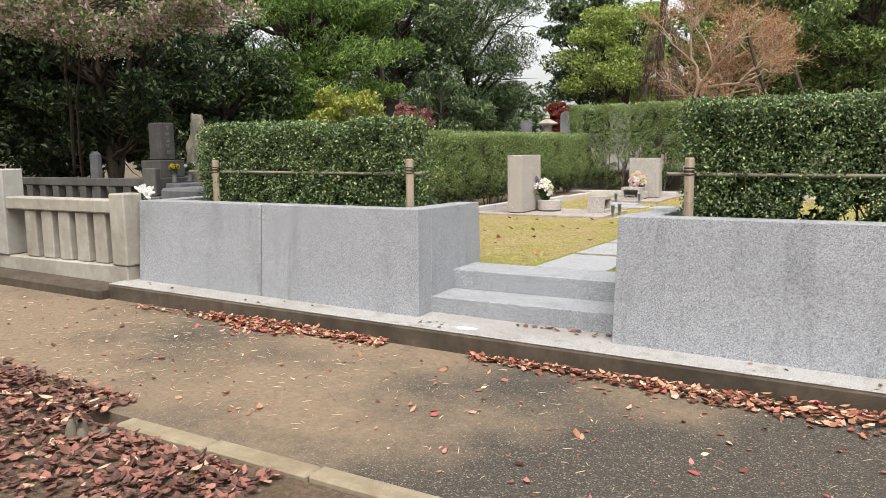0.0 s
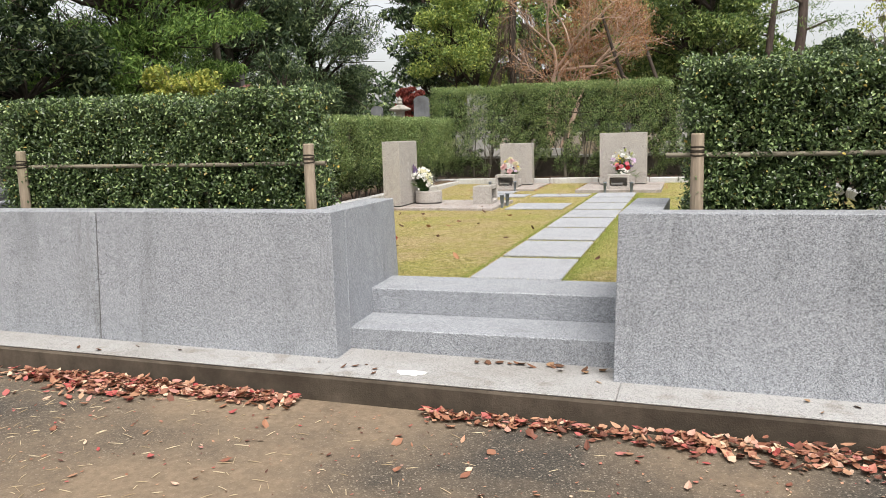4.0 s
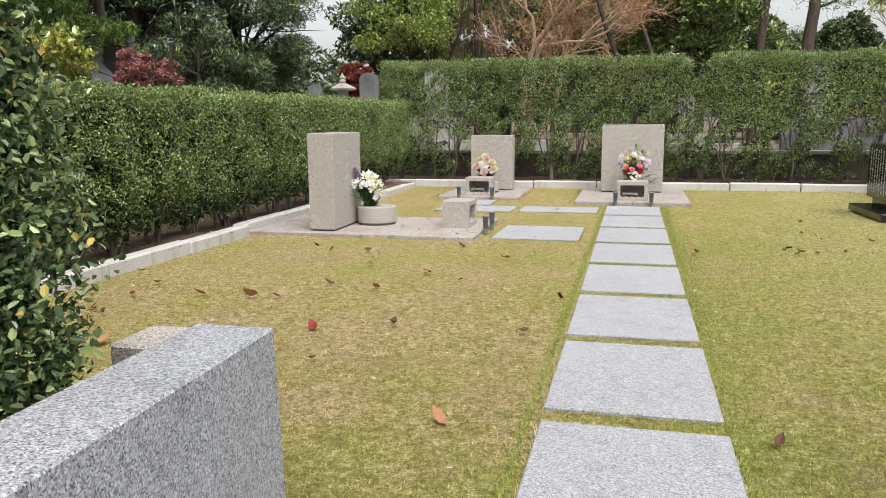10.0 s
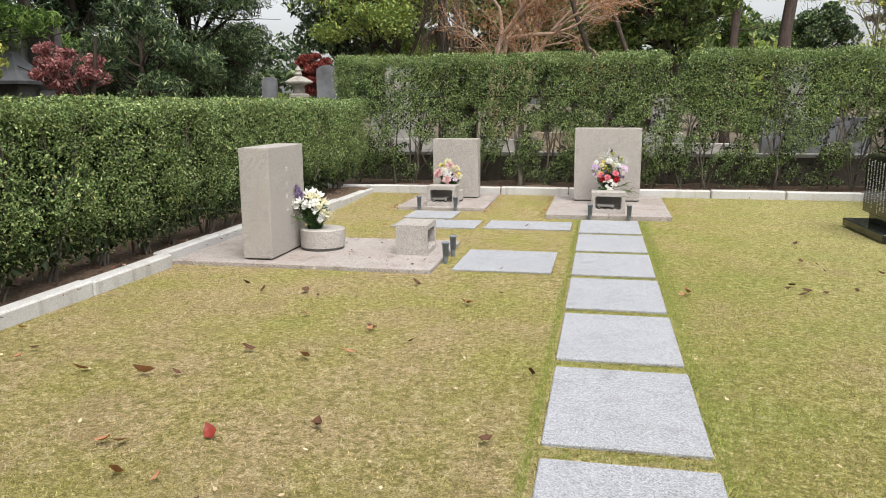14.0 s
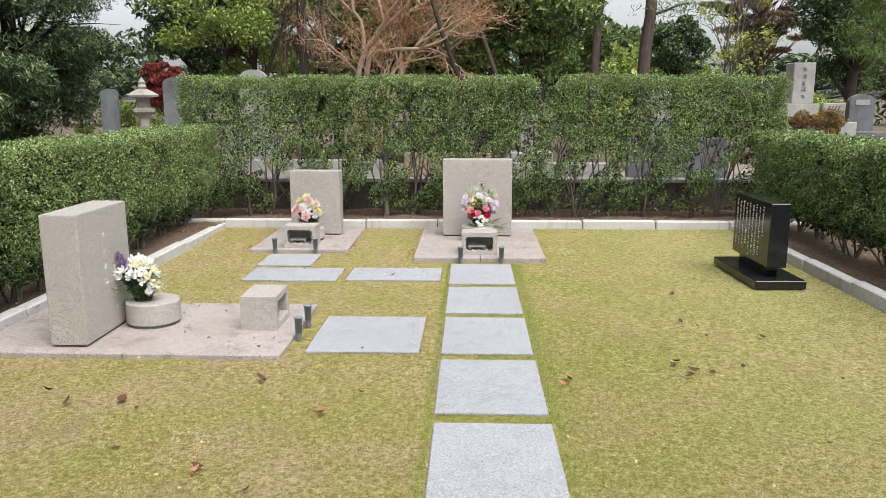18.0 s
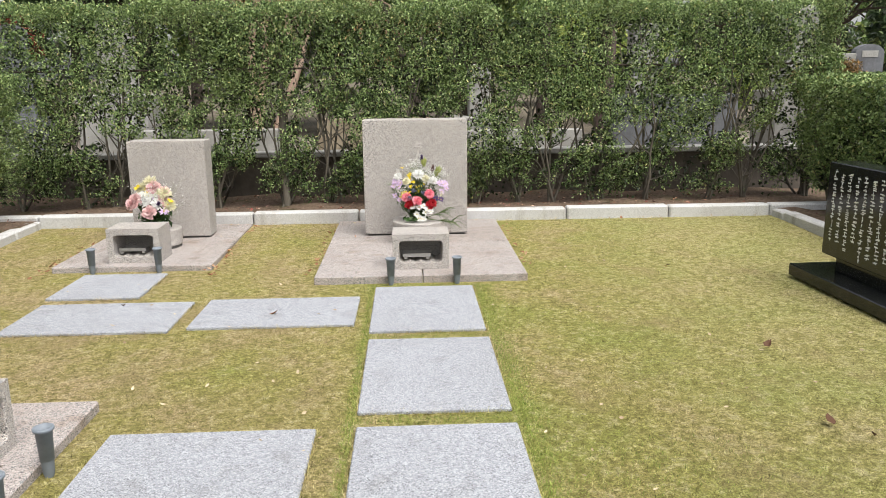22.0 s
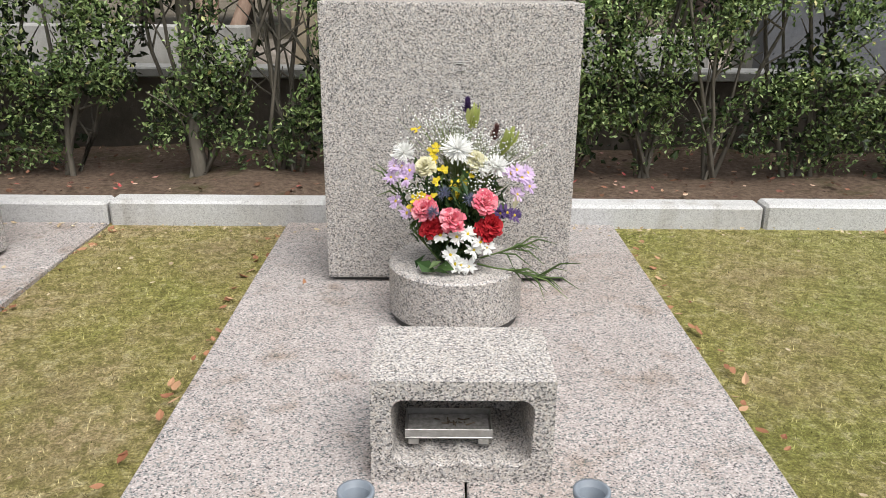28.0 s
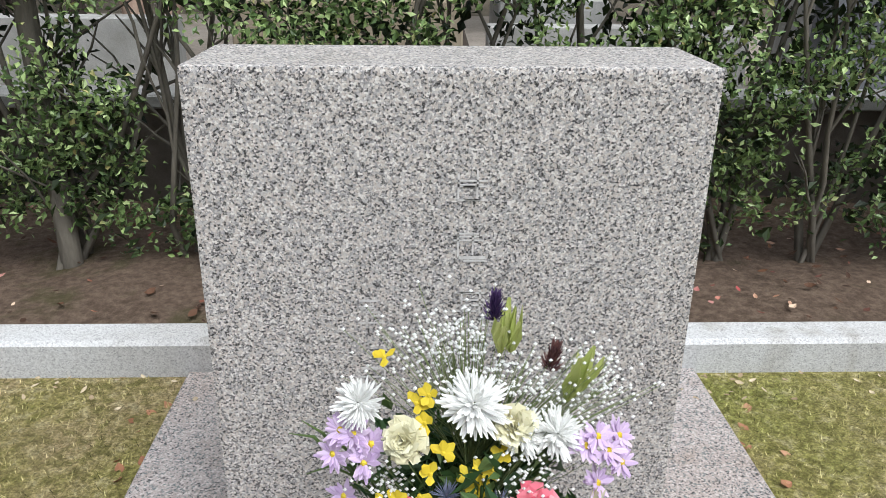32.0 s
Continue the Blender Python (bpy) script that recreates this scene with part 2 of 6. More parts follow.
ledge_granite = granite("scuffed_ledge_granite", [(0, (0.146, 0.146, 0.150)), (0.08, (0.267, 0.267, 0.271)), (0.35, (0.353, 0.351, 0.353)), (0.7, (0.430, 0.427, 0.426))], 280, 0.8, (0.62, 0.57, 0.50), 0.6, 0.15, 0.0015)
kerb_granite = granite("pale_kerb_granite", [(0, (0.33, 0.33, 0.335)), (0.08, (0.45, 0.45, 0.45)), (0.35, (0.53, 0.53, 0.53)), (0.65, (0.62, 0.62, 0.618))], 300, 0.75, (0.55, 0.50, 0.43), 0.5)

k = Mat("black_polished_granite", 0.12, spec=0.5)
c1, _ = k.cells(420)
k.colour(k.ramp(c1, [(0, (0.010, 0.011, 0.012)), (0.8, (0.02, 0.021, 0.023)), (0.95, (0.06, 0.06, 0.065))], hard=True))
black_granite = k.m

k = Mat("white_engraving", 0.8)
k.colour(k.ramp(k.noise(60), [(0.3, (0.75, 0.75, 0.75)), (0.7, (0.88, 0.88, 0.88))]))
white_letters = k.m
k = Mat("chiselled_stone", 0.9)
k.colour(k.ramp(k.noise(90), [(0.3, (0.50, 0.48, 0.46)), (0.7, (0.70, 0.68, 0.66))]))
chiselled = k.m
k = Mat("dark_engraving", 0.9)
k.colour(k.ramp(k.noise(90), [(0.3, (0.06, 0.06, 0.06)), (0.7, (0.13, 0.12, 0.12))]))
dark_letters = k.m


def weathered(name, lo, hi, dirt, scale=6.0, rough=0.9, depth=0.004):
    k = Mat(name, rough, spec=0.25)
    a = k.noise(scale, 8, 0.7)
    c = k.ramp(a, [(0.3, lo), (0.7, hi)])
    b = k.noise(1.1, 5, 0.7)
    c = k.mix(k.value(b, 0.45, 0.7, 0.0, 0.75), c, dirt)
    s = k.noise(3.0, 5, 0.7, (2.5, 2.5, 0.3))
    c = k.mix(k.value(s, 0.5, 0.8, 0.0, 0.55), c, dirt)
    g = k.noise(scale * 40, 3, 0.7)
    c = k.mix(0.35, c, k.ramp(g, [(0.3, (0.25, 0.25, 0.25)), (0.7, (0.9, 0.9, 0.9))]), "MULTIPLY")
    k.colour(c).bump(k.noise(scale * 12, 6, 0.7), depth)
    return k.m


old_concrete = weathered("old_stone_fence", (0.36, 0.34, 0.30), (0.50, 0.48, 0.43), (0.22, 0.19, 0.15))
kerb_concrete = weathered("dark_damp_concrete", (0.077, 0.061, 0.047), (0.149, 0.122, 0.095), (0.045, 0.036, 0.027), 9.0)
wall_concrete = weathered("stained_concrete", (0.115, 0.10, 0.085), (0.19, 0.165, 0.14), (0.05, 0.045, 0.035), 5.0)
border_concrete = weathered("worn_concrete_edging", (0.28, 0.235, 0.165), (0.42, 0.36, 0.265), (0.20, 0.155, 0.10), 8.0)
dark_stone = weathered("dark_weathered_stone", (0.11, 0.105, 0.10), (0.19, 0.18, 0.175), (0.06, 0.06, 0.055), 5.0)
slate_stone = weathered("blue_grey_stone", (0.136, 0.144, 0.160), (0.224, 0.232, 0.248), (0.080, 0.080, 0.080), 4.0)
pale_stone = weathered("pale_weathered_stone", (0.357, 0.357, 0.340), (0.493, 0.484, 0.459), (0.212, 0.212, 0.187), 5.0)

k = Mat("asphalt", 0.92, spec=0.3)
agg, _ = k.cells(170)
c = k.ramp(agg, [(0, (0.050, 0.045, 0.039)), (0.5, (0.084, 0.073, 0.061)), (0.86, (0.146, 0.128, 0.106)), (0.96, (0.269, 0.235, 0.189))], hard=True)
dirt = k.noise(0.55, 6, 0.62)
mud = k.ramp(k.noise(28, 5, 0.7), [(0.3, (0.19, 0.140, 0.095)), (0.7, (0.31, 0.236, 0.164))])
sep = k.t.nodes.new("ShaderNodeSeparateXYZ")
k.link(k.pos, sep.inputs[0])
far = k.t.nodes.new("ShaderNodeMath")
far.operation = "ADD"
k.link(dirt, far.inputs[0])
k.link(k.value(sep.outputs[0], -4.0, 2.0, 0.13, -0.10), far.inputs[1])
c = k.mix(k.value(far.outputs[0], 0.42, 0.62, 0.0, 0.82), c, mud)
k.colour(c).bump(k.noise(220, 3, 0.7), 0.004)
asphalt = k.m

k = Mat("brown_soil", 0.97, spec=0.15)
c = k.ramp(k.noise(35, 8, 0.7), [(0.28, (0.082, 0.058, 0.042)), (0.5, (0.165, 0.118, 0.086)), (0.75, (0.29, 0.215, 0.16))])
c = k.mix(k.value(k.noise(3.5, 5, 0.65), 0.55, 0.68, 0.0, 0.6), c, (0.075, 0.080, 0.028))
k.colour(c).bump(k.noise(60, 8, 0.75), 0.02)
soil = k.m

k = Mat("far_ground", 0.95, spec=0.15)
c = k.ramp(k.noise(0.6, 8, 0.7), [(0.3, (0.10, 0.085, 0.062)), (0.7, (0.17, 0.145, 0.11))])
k.colour(c).bump(k.noise(25, 6, 0.7), 0.02)
ground_mat = k.m
k = Mat("pale_plot_gravel", 0.95, spec=0.2)
c = k.ramp(k.noise(0.8, 7, 0.7), [(0.3, (0.27, 0.225, 0.185)), (0.7, (0.45, 0.40, 0.345))])
c = k.mix(0.5, c, k.ramp(k.noise(45, 4, 0.75), [(0.35, (0.45, 0.45, 0.45)), (0.65, (1.0, 1.0, 1.0))]), "MULTIPLY")
k.colour(c).bump(k.noise(60, 5, 0.8), 0.015)
plot_gravel = k.m


def turf(name, island):
    k = Mat(name, 0.8, spec=0.2)
    patch = k.noise(1.4, 6, 0.65)
    sep = k.t.nodes.new("ShaderNodeSeparateXYZ")
    k.link(k.pos, sep.inputs[0])
    lean = k.t.nodes.new("ShaderNodeMath")
    lean.operation = "ADD"
    k.link(patch, lean.inputs[0])
    k.link(k.value(sep.outputs[0], -1.2, 0.9, 0.05, -0.08), lean.inputs[1])
    c = k.ramp(lean.outputs[0], [(0.30, (0.49, 0.54, 0.125)), (0.46, (0.62, 0.555, 0.185)), (0.64, (0.76, 0.58, 0.33))])
    c = k.mix(k.value(sep.outputs[0], 0.7, 2.2, 0.0, 0.5), c, (0.88, 0.83, 0.40))
    tuft = k.noise(24, 5, 0.72)
    c = k.mix(k.value(tuft, 0.52, 0.40, 0.0, 0.7), c, (0.34, 0.34, 0.08))
    c = k.mix(k.value(tuft, 0.53, 0.64, 0.0, 0.6), c, (0.92, 0.82, 0.50))
    c = k.mix(0.6, c, k.ramp(k.noise(48, 5, 0.7), [(0.36, (0.40, 0.38, 0.36)), (0.5, (0.80, 0.79, 0.78)), (0.62, (1.0, 1.0, 1.0))]), "MULTIPLY")
    c = k.mix(k.value(k.noise(2.6, 4, 0.6), 0.56, 0.70, 0.0, 0.5), c, (0.50, 0.37, 0.21))
    if island:
        r = k.random(True)
        c = k.mix(0.25, c, k.ramp(r, [(0, (0.20, 0.22, 0.05)), (0.5, (0.60, 0.55, 0.20)), (1, (0.92, 0.82, 0.50))]))
        c = k.mix(1.0, c, k.ramp(r, [(0, (0.10, 0.10, 0.09)), (0.3, (0.42, 0.42, 0.41)), (0.65, (0.85, 0.85, 0.85)), (1, (1.0, 1.0, 1.0))]), "MULTIPLY")
    else:
        c = k.mix(k.value(k.noise(130, 5, 0.75), 0.36, 0.60, 0.0, 0.75), c, (0.11, 0.095, 0.035))
        k.bump(k.noise(90, 5, 0.8), 0.02)
    return k.colour(c).m


turf_bed = turf("turf_bed", False)
turf_blade = turf("turf_blades", True)
k = Mat("green_grass_blades", 0.75, spec=0.25)
r_ = k.random(True)
green_blade = k.colour(k.ramp(r_, [(0, (0.09, 0.135, 0.02)), (0.6, (0.21, 0.275, 0.05)), (1, (0.42, 0.44, 0.12))])).m


def foliage(name, stops, rough=0.45, spec=0.5, patch=None, thin=0.28):
    k = Mat(name, rough, spec=spec)
    c = k.ramp(k.random(True), stops)
    if patch:
        c = k.mix(k.value(k.noise(patch[0], 3), 0.45, 0.65, 0.0, patch[2]), c, patch[1])
    k.colour(c)
    if thin:
        b = k.t.nodes.new("ShaderNodeBsdfTranslucent")
        k.link(c, b.inputs["Color"])
        m = k.t.nodes.new("ShaderNodeMixShader")
        m.inputs[0].default_value = thin
        k.link(k.b.outputs[0], m.inputs[1])
        k.link(b.outputs[0], m.inputs[2])
        k.link(m.outputs[0], k.t.nodes["Material Output"].inputs["Surface"])
    return k.m


hedge_leaf = foliage("holly_leaf", [(0, (0.026, 0.048, 0.015)), (0.35, (0.115, 0.188, 0.060)), (0.72, (0.265, 0.368, 0.125)), (0.95, (0.43, 0.535, 0.24)), (1, (0.52, 0.46, 0.19))], 0.40, 0.38, (1.1, (0.15, 0.185, 0.055), 0.35), thin=0.08)
glossy_leaf = foliage("glossy_holly_leaf", [(0, (0.022, 0.042, 0.016)), (0.45, (0.085, 0.140, 0.052)), (0.82, (0.195, 0.280, 0.105)), (0.98, (0.36, 0.46, 0.20)), (1, (0.60, 0.42, 0.10))], 0.28, 0.6, thin=0.06)
# The hedge's inner shade is put into this darker copy of the leaf.
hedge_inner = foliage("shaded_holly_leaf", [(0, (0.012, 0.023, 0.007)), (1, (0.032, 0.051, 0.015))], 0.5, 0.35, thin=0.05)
cypress_leaf = foliage("cypress_spray", [(0, (0.035, 0.075, 0.018)), (0.6, (0.14, 0.245, 0.055)), (1, (0.33, 0.46, 0.12))], 0.6, 0.3)
podo_leaf = foliage("podocarp_leaf", [(0, (0.020, 0.038, 0.018)), (0.65, (0.078, 0.126, 0.058)), (0.9, (0.22, 0.30, 0.13)), (1, (0.38, 0.45, 0.21))], 0.45, 0.35)
# Canopy shade over the left-hand evergreens is put into this dark leaf colour.
shade_leaf = foliage("shade_toned_evergreen_leaf", [(0, (0.010, 0.019, 0.009)), (0.75, (0.045, 0.075, 0.032)), (1, (0.20, 0.25, 0.11))], 0.5, 0.22)
broad_leaf = foliage("broad_evergreen_leaf", [(0, (0.035, 0.070, 0.020)), (0.6, (0.15, 0.235, 0.068)), (1, (0.46, 0.54, 0.18))], 0.35, 0.45)
olive_leaf = foliage("olive_green_leaf", [(0, (0.123, 0.199, 0.048)), (0.6, (0.247, 0.333, 0.086)), (1, (0.530, 0.564, 0.146))], 0.5, 0.4)
myrtle_leaf = foliage("rusty_leaf", [(0, (0.230, 0.101, 0.051)), (0.5, (0.365, 0.186, 0.092)), (1, (0.540, 0.342, 0.169))], 0.7, 0.2)
red_leaf = foliage("red_maple_leaf", [(0, (0.14, 0.030, 0.025)), (0.6, (0.26, 0.055, 0.045)), (1, (0.38, 0.11, 0.08))], 0.6, 0.3)
dull_maple = foliage("dull_purple_maple_leaf", [(0, (0.10, 0.17, 0.05)), (0.42, (0.20, 0.28, 0.09)), (0.55, (0.42, 0.30, 0.29)), (1, (0.70, 0.52, 0.53))], 0.7, 0.2)
yellow_leaf = foliage("yellow_green_leaf", [(0, (0.15, 0.21, 0.045)), (0.6, (0.31, 0.35, 0.075)), (1, (0.56, 0.52, 0.13))], 0.5, 0.3)
pine_leaf = foliage("pine_needles", [(0, (0.063, 0.119, 0.031)), (0.7, (0.140, 0.224, 0.056)), (1, (0.266, 0.322, 0.098))], 0.5, 0.3)
brown_pine = foliage("browning_needles", [(0, (0.12, 0.09, 0.055)), (0.6, (0.22, 0.15, 0.10)), (1, (0.30, 0.22, 0.15))], 0.7, 0.2)
palm_dead = foliage("dry_palm_leaf", [(0, (0.06, 0.045, 0.034)), (1, (0.17, 0.13, 0.095))], 0.8, 0.2, thin=0.0)
fallen_leaf = foliage("fallen_leaf", [(0, (0.10, 0.040, 0.028)), (0.22, (0.22, 0.085, 0.055)), (0.45, (0.33, 0.16, 0.095)), (0.66, (0.46, 0.28, 0.18)), (0.78, (0.36, 0.06, 0.06)), (0.86, (0.42, 0.20, 0.17)), (1, (0.68, 0.52, 0.37))], 0.6, 0.35, thin=0.05)
tan_leaf = foliage("tan_curled_leaf", [(0, (0.22, 0.09, 0.045)), (0.6, (0.36, 0.18, 0.095)), (1, (0.52, 0.34, 0.20))], 0.65, 0.3, thin=0.05)
bed_leaf = foliage("rotting_bed_leaf", [(0, (0.050, 0.026, 0.022)), (0.4, (0.13, 0.060, 0.048)), (0.7, (0.23, 0.115, 0.085)), (0.88, (0.27, 0.10, 0.075)), (1, (0.52, 0.38, 0.27))], 0.6, 0.35, thin=0.0)
pale_straw = foliage("pale_straw", [(0, (0.30, 0.22, 0.13)), (1, (0.62, 0.52, 0.36))], 0.7, 0.2, thin=0.0)
dry_leaf = foliage("curled_dark_leaf", [(0, (0.045, 0.025, 0.016)), (1, (0.13, 0.060, 0.030))], 0.7, 0.3, thin=0.0)


def bark(name, lo, hi, rough=0.9):
    k = Mat(name, rough, spec=0.2)
    n = k.noise(14, 6, 0.7, (1, 1, 0.25))
    k.colour(k.ramp(n, [(0.3, lo), (0.7, hi)])).bump(n, 0.012)
    return k.m


dark_bark = bark("dark_bark", (0.030, 0.024, 0.020), (0.085, 0.068, 0.055))
grey_bark = bark("grey_shrub_bark", (0.09, 0.08, 0.065), (0.20, 0.18, 0.145))
myrtle_bark = bark("smooth_tan_bark", (0.33, 0.22, 0.165), (0.52, 0.39, 0.30), 0.6)
pine_bark = bark("reddish_pine_bark", (0.05, 0.038, 0.034), (0.13, 0.098, 0.085))
k = Mat("peeled_log", 0.75, spec=0.25)
n_ = k.noise(8, 6, 0.6, (6, 6, 0.5))
c = k.ramp(n_, [(0.3, (0.25, 0.20, 0.15)), (0.7, (0.42, 0.345, 0.265))])
c = k.mix(k.value(k.noise(3, 4), 0.5, 0.7, 0.0, 0.6), c, (0.20, 0.20, 0.10))
log_wood = k.colour(c).bump(n_, 0.004).m
k = Mat("grey_bamboo", 0.6, spec=0.3)
bamboo = k.colour(k.ramp(k.noise(10, 5, 0.6, (0.3, 4, 4)), [(0.3, (0.14, 0.125, 0.095)), (0.7, (0.29, 0.26, 0.195))])).m
k = Mat("black_palm_rope", 0.95)
rope = k.colour(k.ramp(k.noise(150), [(0.3, (0.02, 0.016, 0.012)), (0.7, (0.07, 0.055, 0.04))])).m
k = Mat("blue_grey_plastic", 0.5, spec=0.4)
cup_plastic = k.colour(k.ramp(k.noise(25, 4), [(0.3, (0.165, 0.190, 0.222)), (0.7, (0.225, 0.255, 0.29))])).m
k = Mat("dull_steel", 0.4, metal=0.8)
steel = k.colour(k.ramp(k.noise(40, 4), [(0.3, (0.35, 0.34, 0.32)), (0.7, (0.55, 0.54, 0.52))])).m
k = Mat("grey_ash", 0.95)
ash = k.colour(k.ramp(k.noise(80, 4), [(0.3, (0.16, 0.15, 0.14)), (0.7, (0.38, 0.36, 0.34))])).m


def petal(name, a, b):
    return foliage(name, [(0, a), (1, b)], 0.6, 0.25, thin=0.25)


white_petal = petal("white_petal", (0.80, 0.80, 0.77), (0.90, 0.90, 0.88))
cream_petal = petal("cream_petal", (0.68, 0.64, 0.42), (0.80, 0.78, 0.58))
lilac_petal = petal("lilac_petal", (0.58, 0.42, 0.66), (0.76, 0.62, 0.80))
pink_petal = petal("pink_petal", (0.76, 0.12, 0.19), (0.90, 0.46, 0.50))
pale_pink_petal = petal("pale_pink_petal", (0.660, 0.400, 0.400), (0.800, 0.600, 0.580))
red_petal = petal("red_petal", (0.36, 0.012, 0.020), (0.56, 0.03, 0.04))
yellow_petal = petal("yellow_petal", (0.62, 0.46, 0.02), (0.78, 0.62, 0.05))
violet_petal = petal("violet_petal", (0.055, 0.035, 0.12), (0.16, 0.09, 0.24))
thistle_petal = petal("thistle_blue", (0.16, 0.19, 0.28), (0.27, 0.29, 0.40))
maroon_petal = petal("maroon_petal", (0.10, 0.045, 0.055), (0.24, 0.12, 0.10))
bud_green = petal("green_bud", (0.36, 0.43, 0.10), (0.55, 0.58, 0.22))
frond_green = foliage("palm_frond_green", [(0, (0.07, 0.12, 0.035)), (1, (0.17, 0.25, 0.075))], 0.4, 0.4)
stem_green = foliage("flower_greens", [(0, (0.025, 0.065, 0.022)), (0.7, (0.06, 0.12, 0.035)), (1, (0.13, 0.19, 0.06))], 0.45, 0.4)

scarlet_leaf = foliage("scarlet_fallen_leaf", [(0, (0.165, 0.019, 0.012)), (1, (0.231, 0.033, 0.019))], 0.5, 0.35, thin=0.05)
light_red_leaf = foliage("light_red_leaf", [(0, (0.187, 0.062, 0.065)), (0.6, (0.340, 0.125, 0.117)), (1, (0.425, 0.275, 0.260))], 0.6, 0.3)
azalea_leaf = foliage("rusty_azalea_leaf", [(0, (0.09, 0.07, 0.03)), (0.6, (0.22, 0.15, 0.06)), (1, (0.42, 0.24, 0.09))], 0.6, 0.3)
litter_leaf = foliage("dry_brown_litter", [(0, (0.07, 0.035, 0.022)), (0.6, (0.17, 0.08, 0.045)), (1, (0.30, 0.19, 0.11))], 0.7, 0.3, thin=0.0)
stalk_green = foliage("pale_filler_stalk", [(0, (0.20, 0.26, 0.10)), (1, (0.30, 0.36, 0.16))], 0.6, 0.3)
border_stone = weathered("yellowish_natural_rock", (0.36, 0.34, 0.26), (0.58, 0.56, 0.46), (0.22, 0.21, 0.15), 7.0, 0.9, 0.02)
lantern_stone = weathered("stained_lantern_stone", (0.27, 0.26, 0.23), (0.48, 0.46, 0.41), (0.12, 0.11, 0.09), 9.0)
stock_petal = petal("purple_stock_petal", (0.10, 0.06, 0.20), (0.24, 0.17, 0.38))


# ---- ground, road, lawn ----
def lawn_z(y):
    """Height of the turf: a slight fall towards the back, then a rise to the kerb."""
    u = np.clip((y + 1.5) / 1.8, 0.0, 1.0)
    return -0.0085 * y + 0.045 * u * u * (3 - 2 * u)


STREET, LEDGE, WALL_TOP = -0.306, -0.165, 0.623
FALL = 0.0155


def fall(ob):
    """Let a thing of the lane follow its fall from the old plot towards the right-hand wall."""
    for o in (ob, *ob.children_recursive):
        if o.type == "MESH":
            for v in o.data.vertices:
                v.co.z -= FALL * v.co.x
    return ob


bm = bmesh.new()
prof = [(-400, -0.85), (-9.80, -0.85), (-9.75, -0.02), (400, -0.02)]
rowv = [[bm.verts.new((x, y, z)) for x in (-400, 400)] for y, z in prof]
for a, b in zip(rowv, rowv[1:]):
    bm.faces.new((a[0], a[1], b[1], b[0]))
tagged(part("ground", bm, ground_mat), "bare brown earth of the cemetery", "ground", kind="structure")

tagged(part("pavement", block(-7.0, 12.0, 1.95, 10.5, -0.2, -0.012, 0), plot_gravel), "pale gravel of the neighbouring plots", "gravel", kind="structure")
tagged(fall(part("road", block(-30, 30, -12.60, -10.66, -1.0, STREET, 0), asphalt)), "grey asphalt lane filmed with brown dirt", "road", kind="structure")
tagged(fall(part("verge", block(-30, 30, -22, -12.72, -1.0, STREET - 0.005, 0), soil)), "bare brown soil verge beside the lane", "ground", kind="structure")

edging = tagged(empty("edging"), "worn concrete edging between lane and soil", "kerb", kind="structure")
for i in range(16):
    x = -1.05 + i * 0.62
    part("edging_block", block(x, x + 0.61, -12.715, -12.60, -0.7, STREET + 0.012 + 0.006 * (i % 3), 0.012), border_concrete, edging)
fall(edging)

bed = tagged(empty("planting_bed"), "brown soil strips under the hedges with fallen bits", "soil", kind="structure")
for x0, x1, y0, y1, n in ((-4.6, -3.33, -10.25, -4.70, "soil_strip"), (-4.6, -3.40, -4.70, -2.90, "soil_strip"), (-4.6, -3.23, -2.90, 1.62, "soil_strip"), (3.14, 5.2, -10.25, 1.62, "soil_strip"), (-3.23, 3.14, 0.37, 1.62, "soil_strip"), (-3.30, -0.88, -10.25, -9.4, "soil_strip"), (0.96, 3.14, -10.25, -9.4, "soil_strip")):
    nx, ny = max(2, int((x1 - x0) * 7)), max(2, int((y1 - y0) * 7))
    gx, gy = np.meshgrid(np.linspace(x0, x1, nx), np.linspace(y0, y1, ny))
    p = np.stack([gx.ravel(), gy.ravel(), np.zeros(gx.size)], 1)
    p[:, 2] = 0.066 + lawn_z(p[:, 1]) * 0.75 + 0.022 * wave(p, 4.0, 3) + 0.012 * wave(p, 11.0, 5)
    if y0 == 0.37:
        p[:, 2] -= 0.03 * np.clip((0.62 - p[:, 1]) / 0.2, 0, 1)
    i = np.arange(nx * ny).reshape(ny, nx)
    f = np.stack([i[:-1, :-1].ravel(), i[:-1, 1:].ravel(), i[1:, 1:].ravel(), i[1:, :-1].ravel()], 1)
    raw(n, p, f, soil, bed, smooth=True)

bm = bmesh.new()
rows = [[bm.verts.new((x, y, lawn_z(y) - 0.006)) for x in (-3.38, 3.14)] for y in (-9.46, -1.5, -1.2, -0.9, -0.6, -0.3, 0.0, 0.38)]
for a, b in zip(rows, rows[1:]):
    bm.faces.new((a[0], a[1], b[1], b[0]))
ext = bmesh.ops.extrude_face_region(bm, geom=bm.faces[:])
for e in ext["geom"]:
    if isinstance(e, bmesh.types.BMVert):
        e.co.z -= 0.15
bmesh.ops.recalc_face_normals(bm, faces=bm.faces[:])
lawn = tagged(part("lawn", bm, turf_bed), "short yellowing lawn with green patches", "lawn", kind="structure")

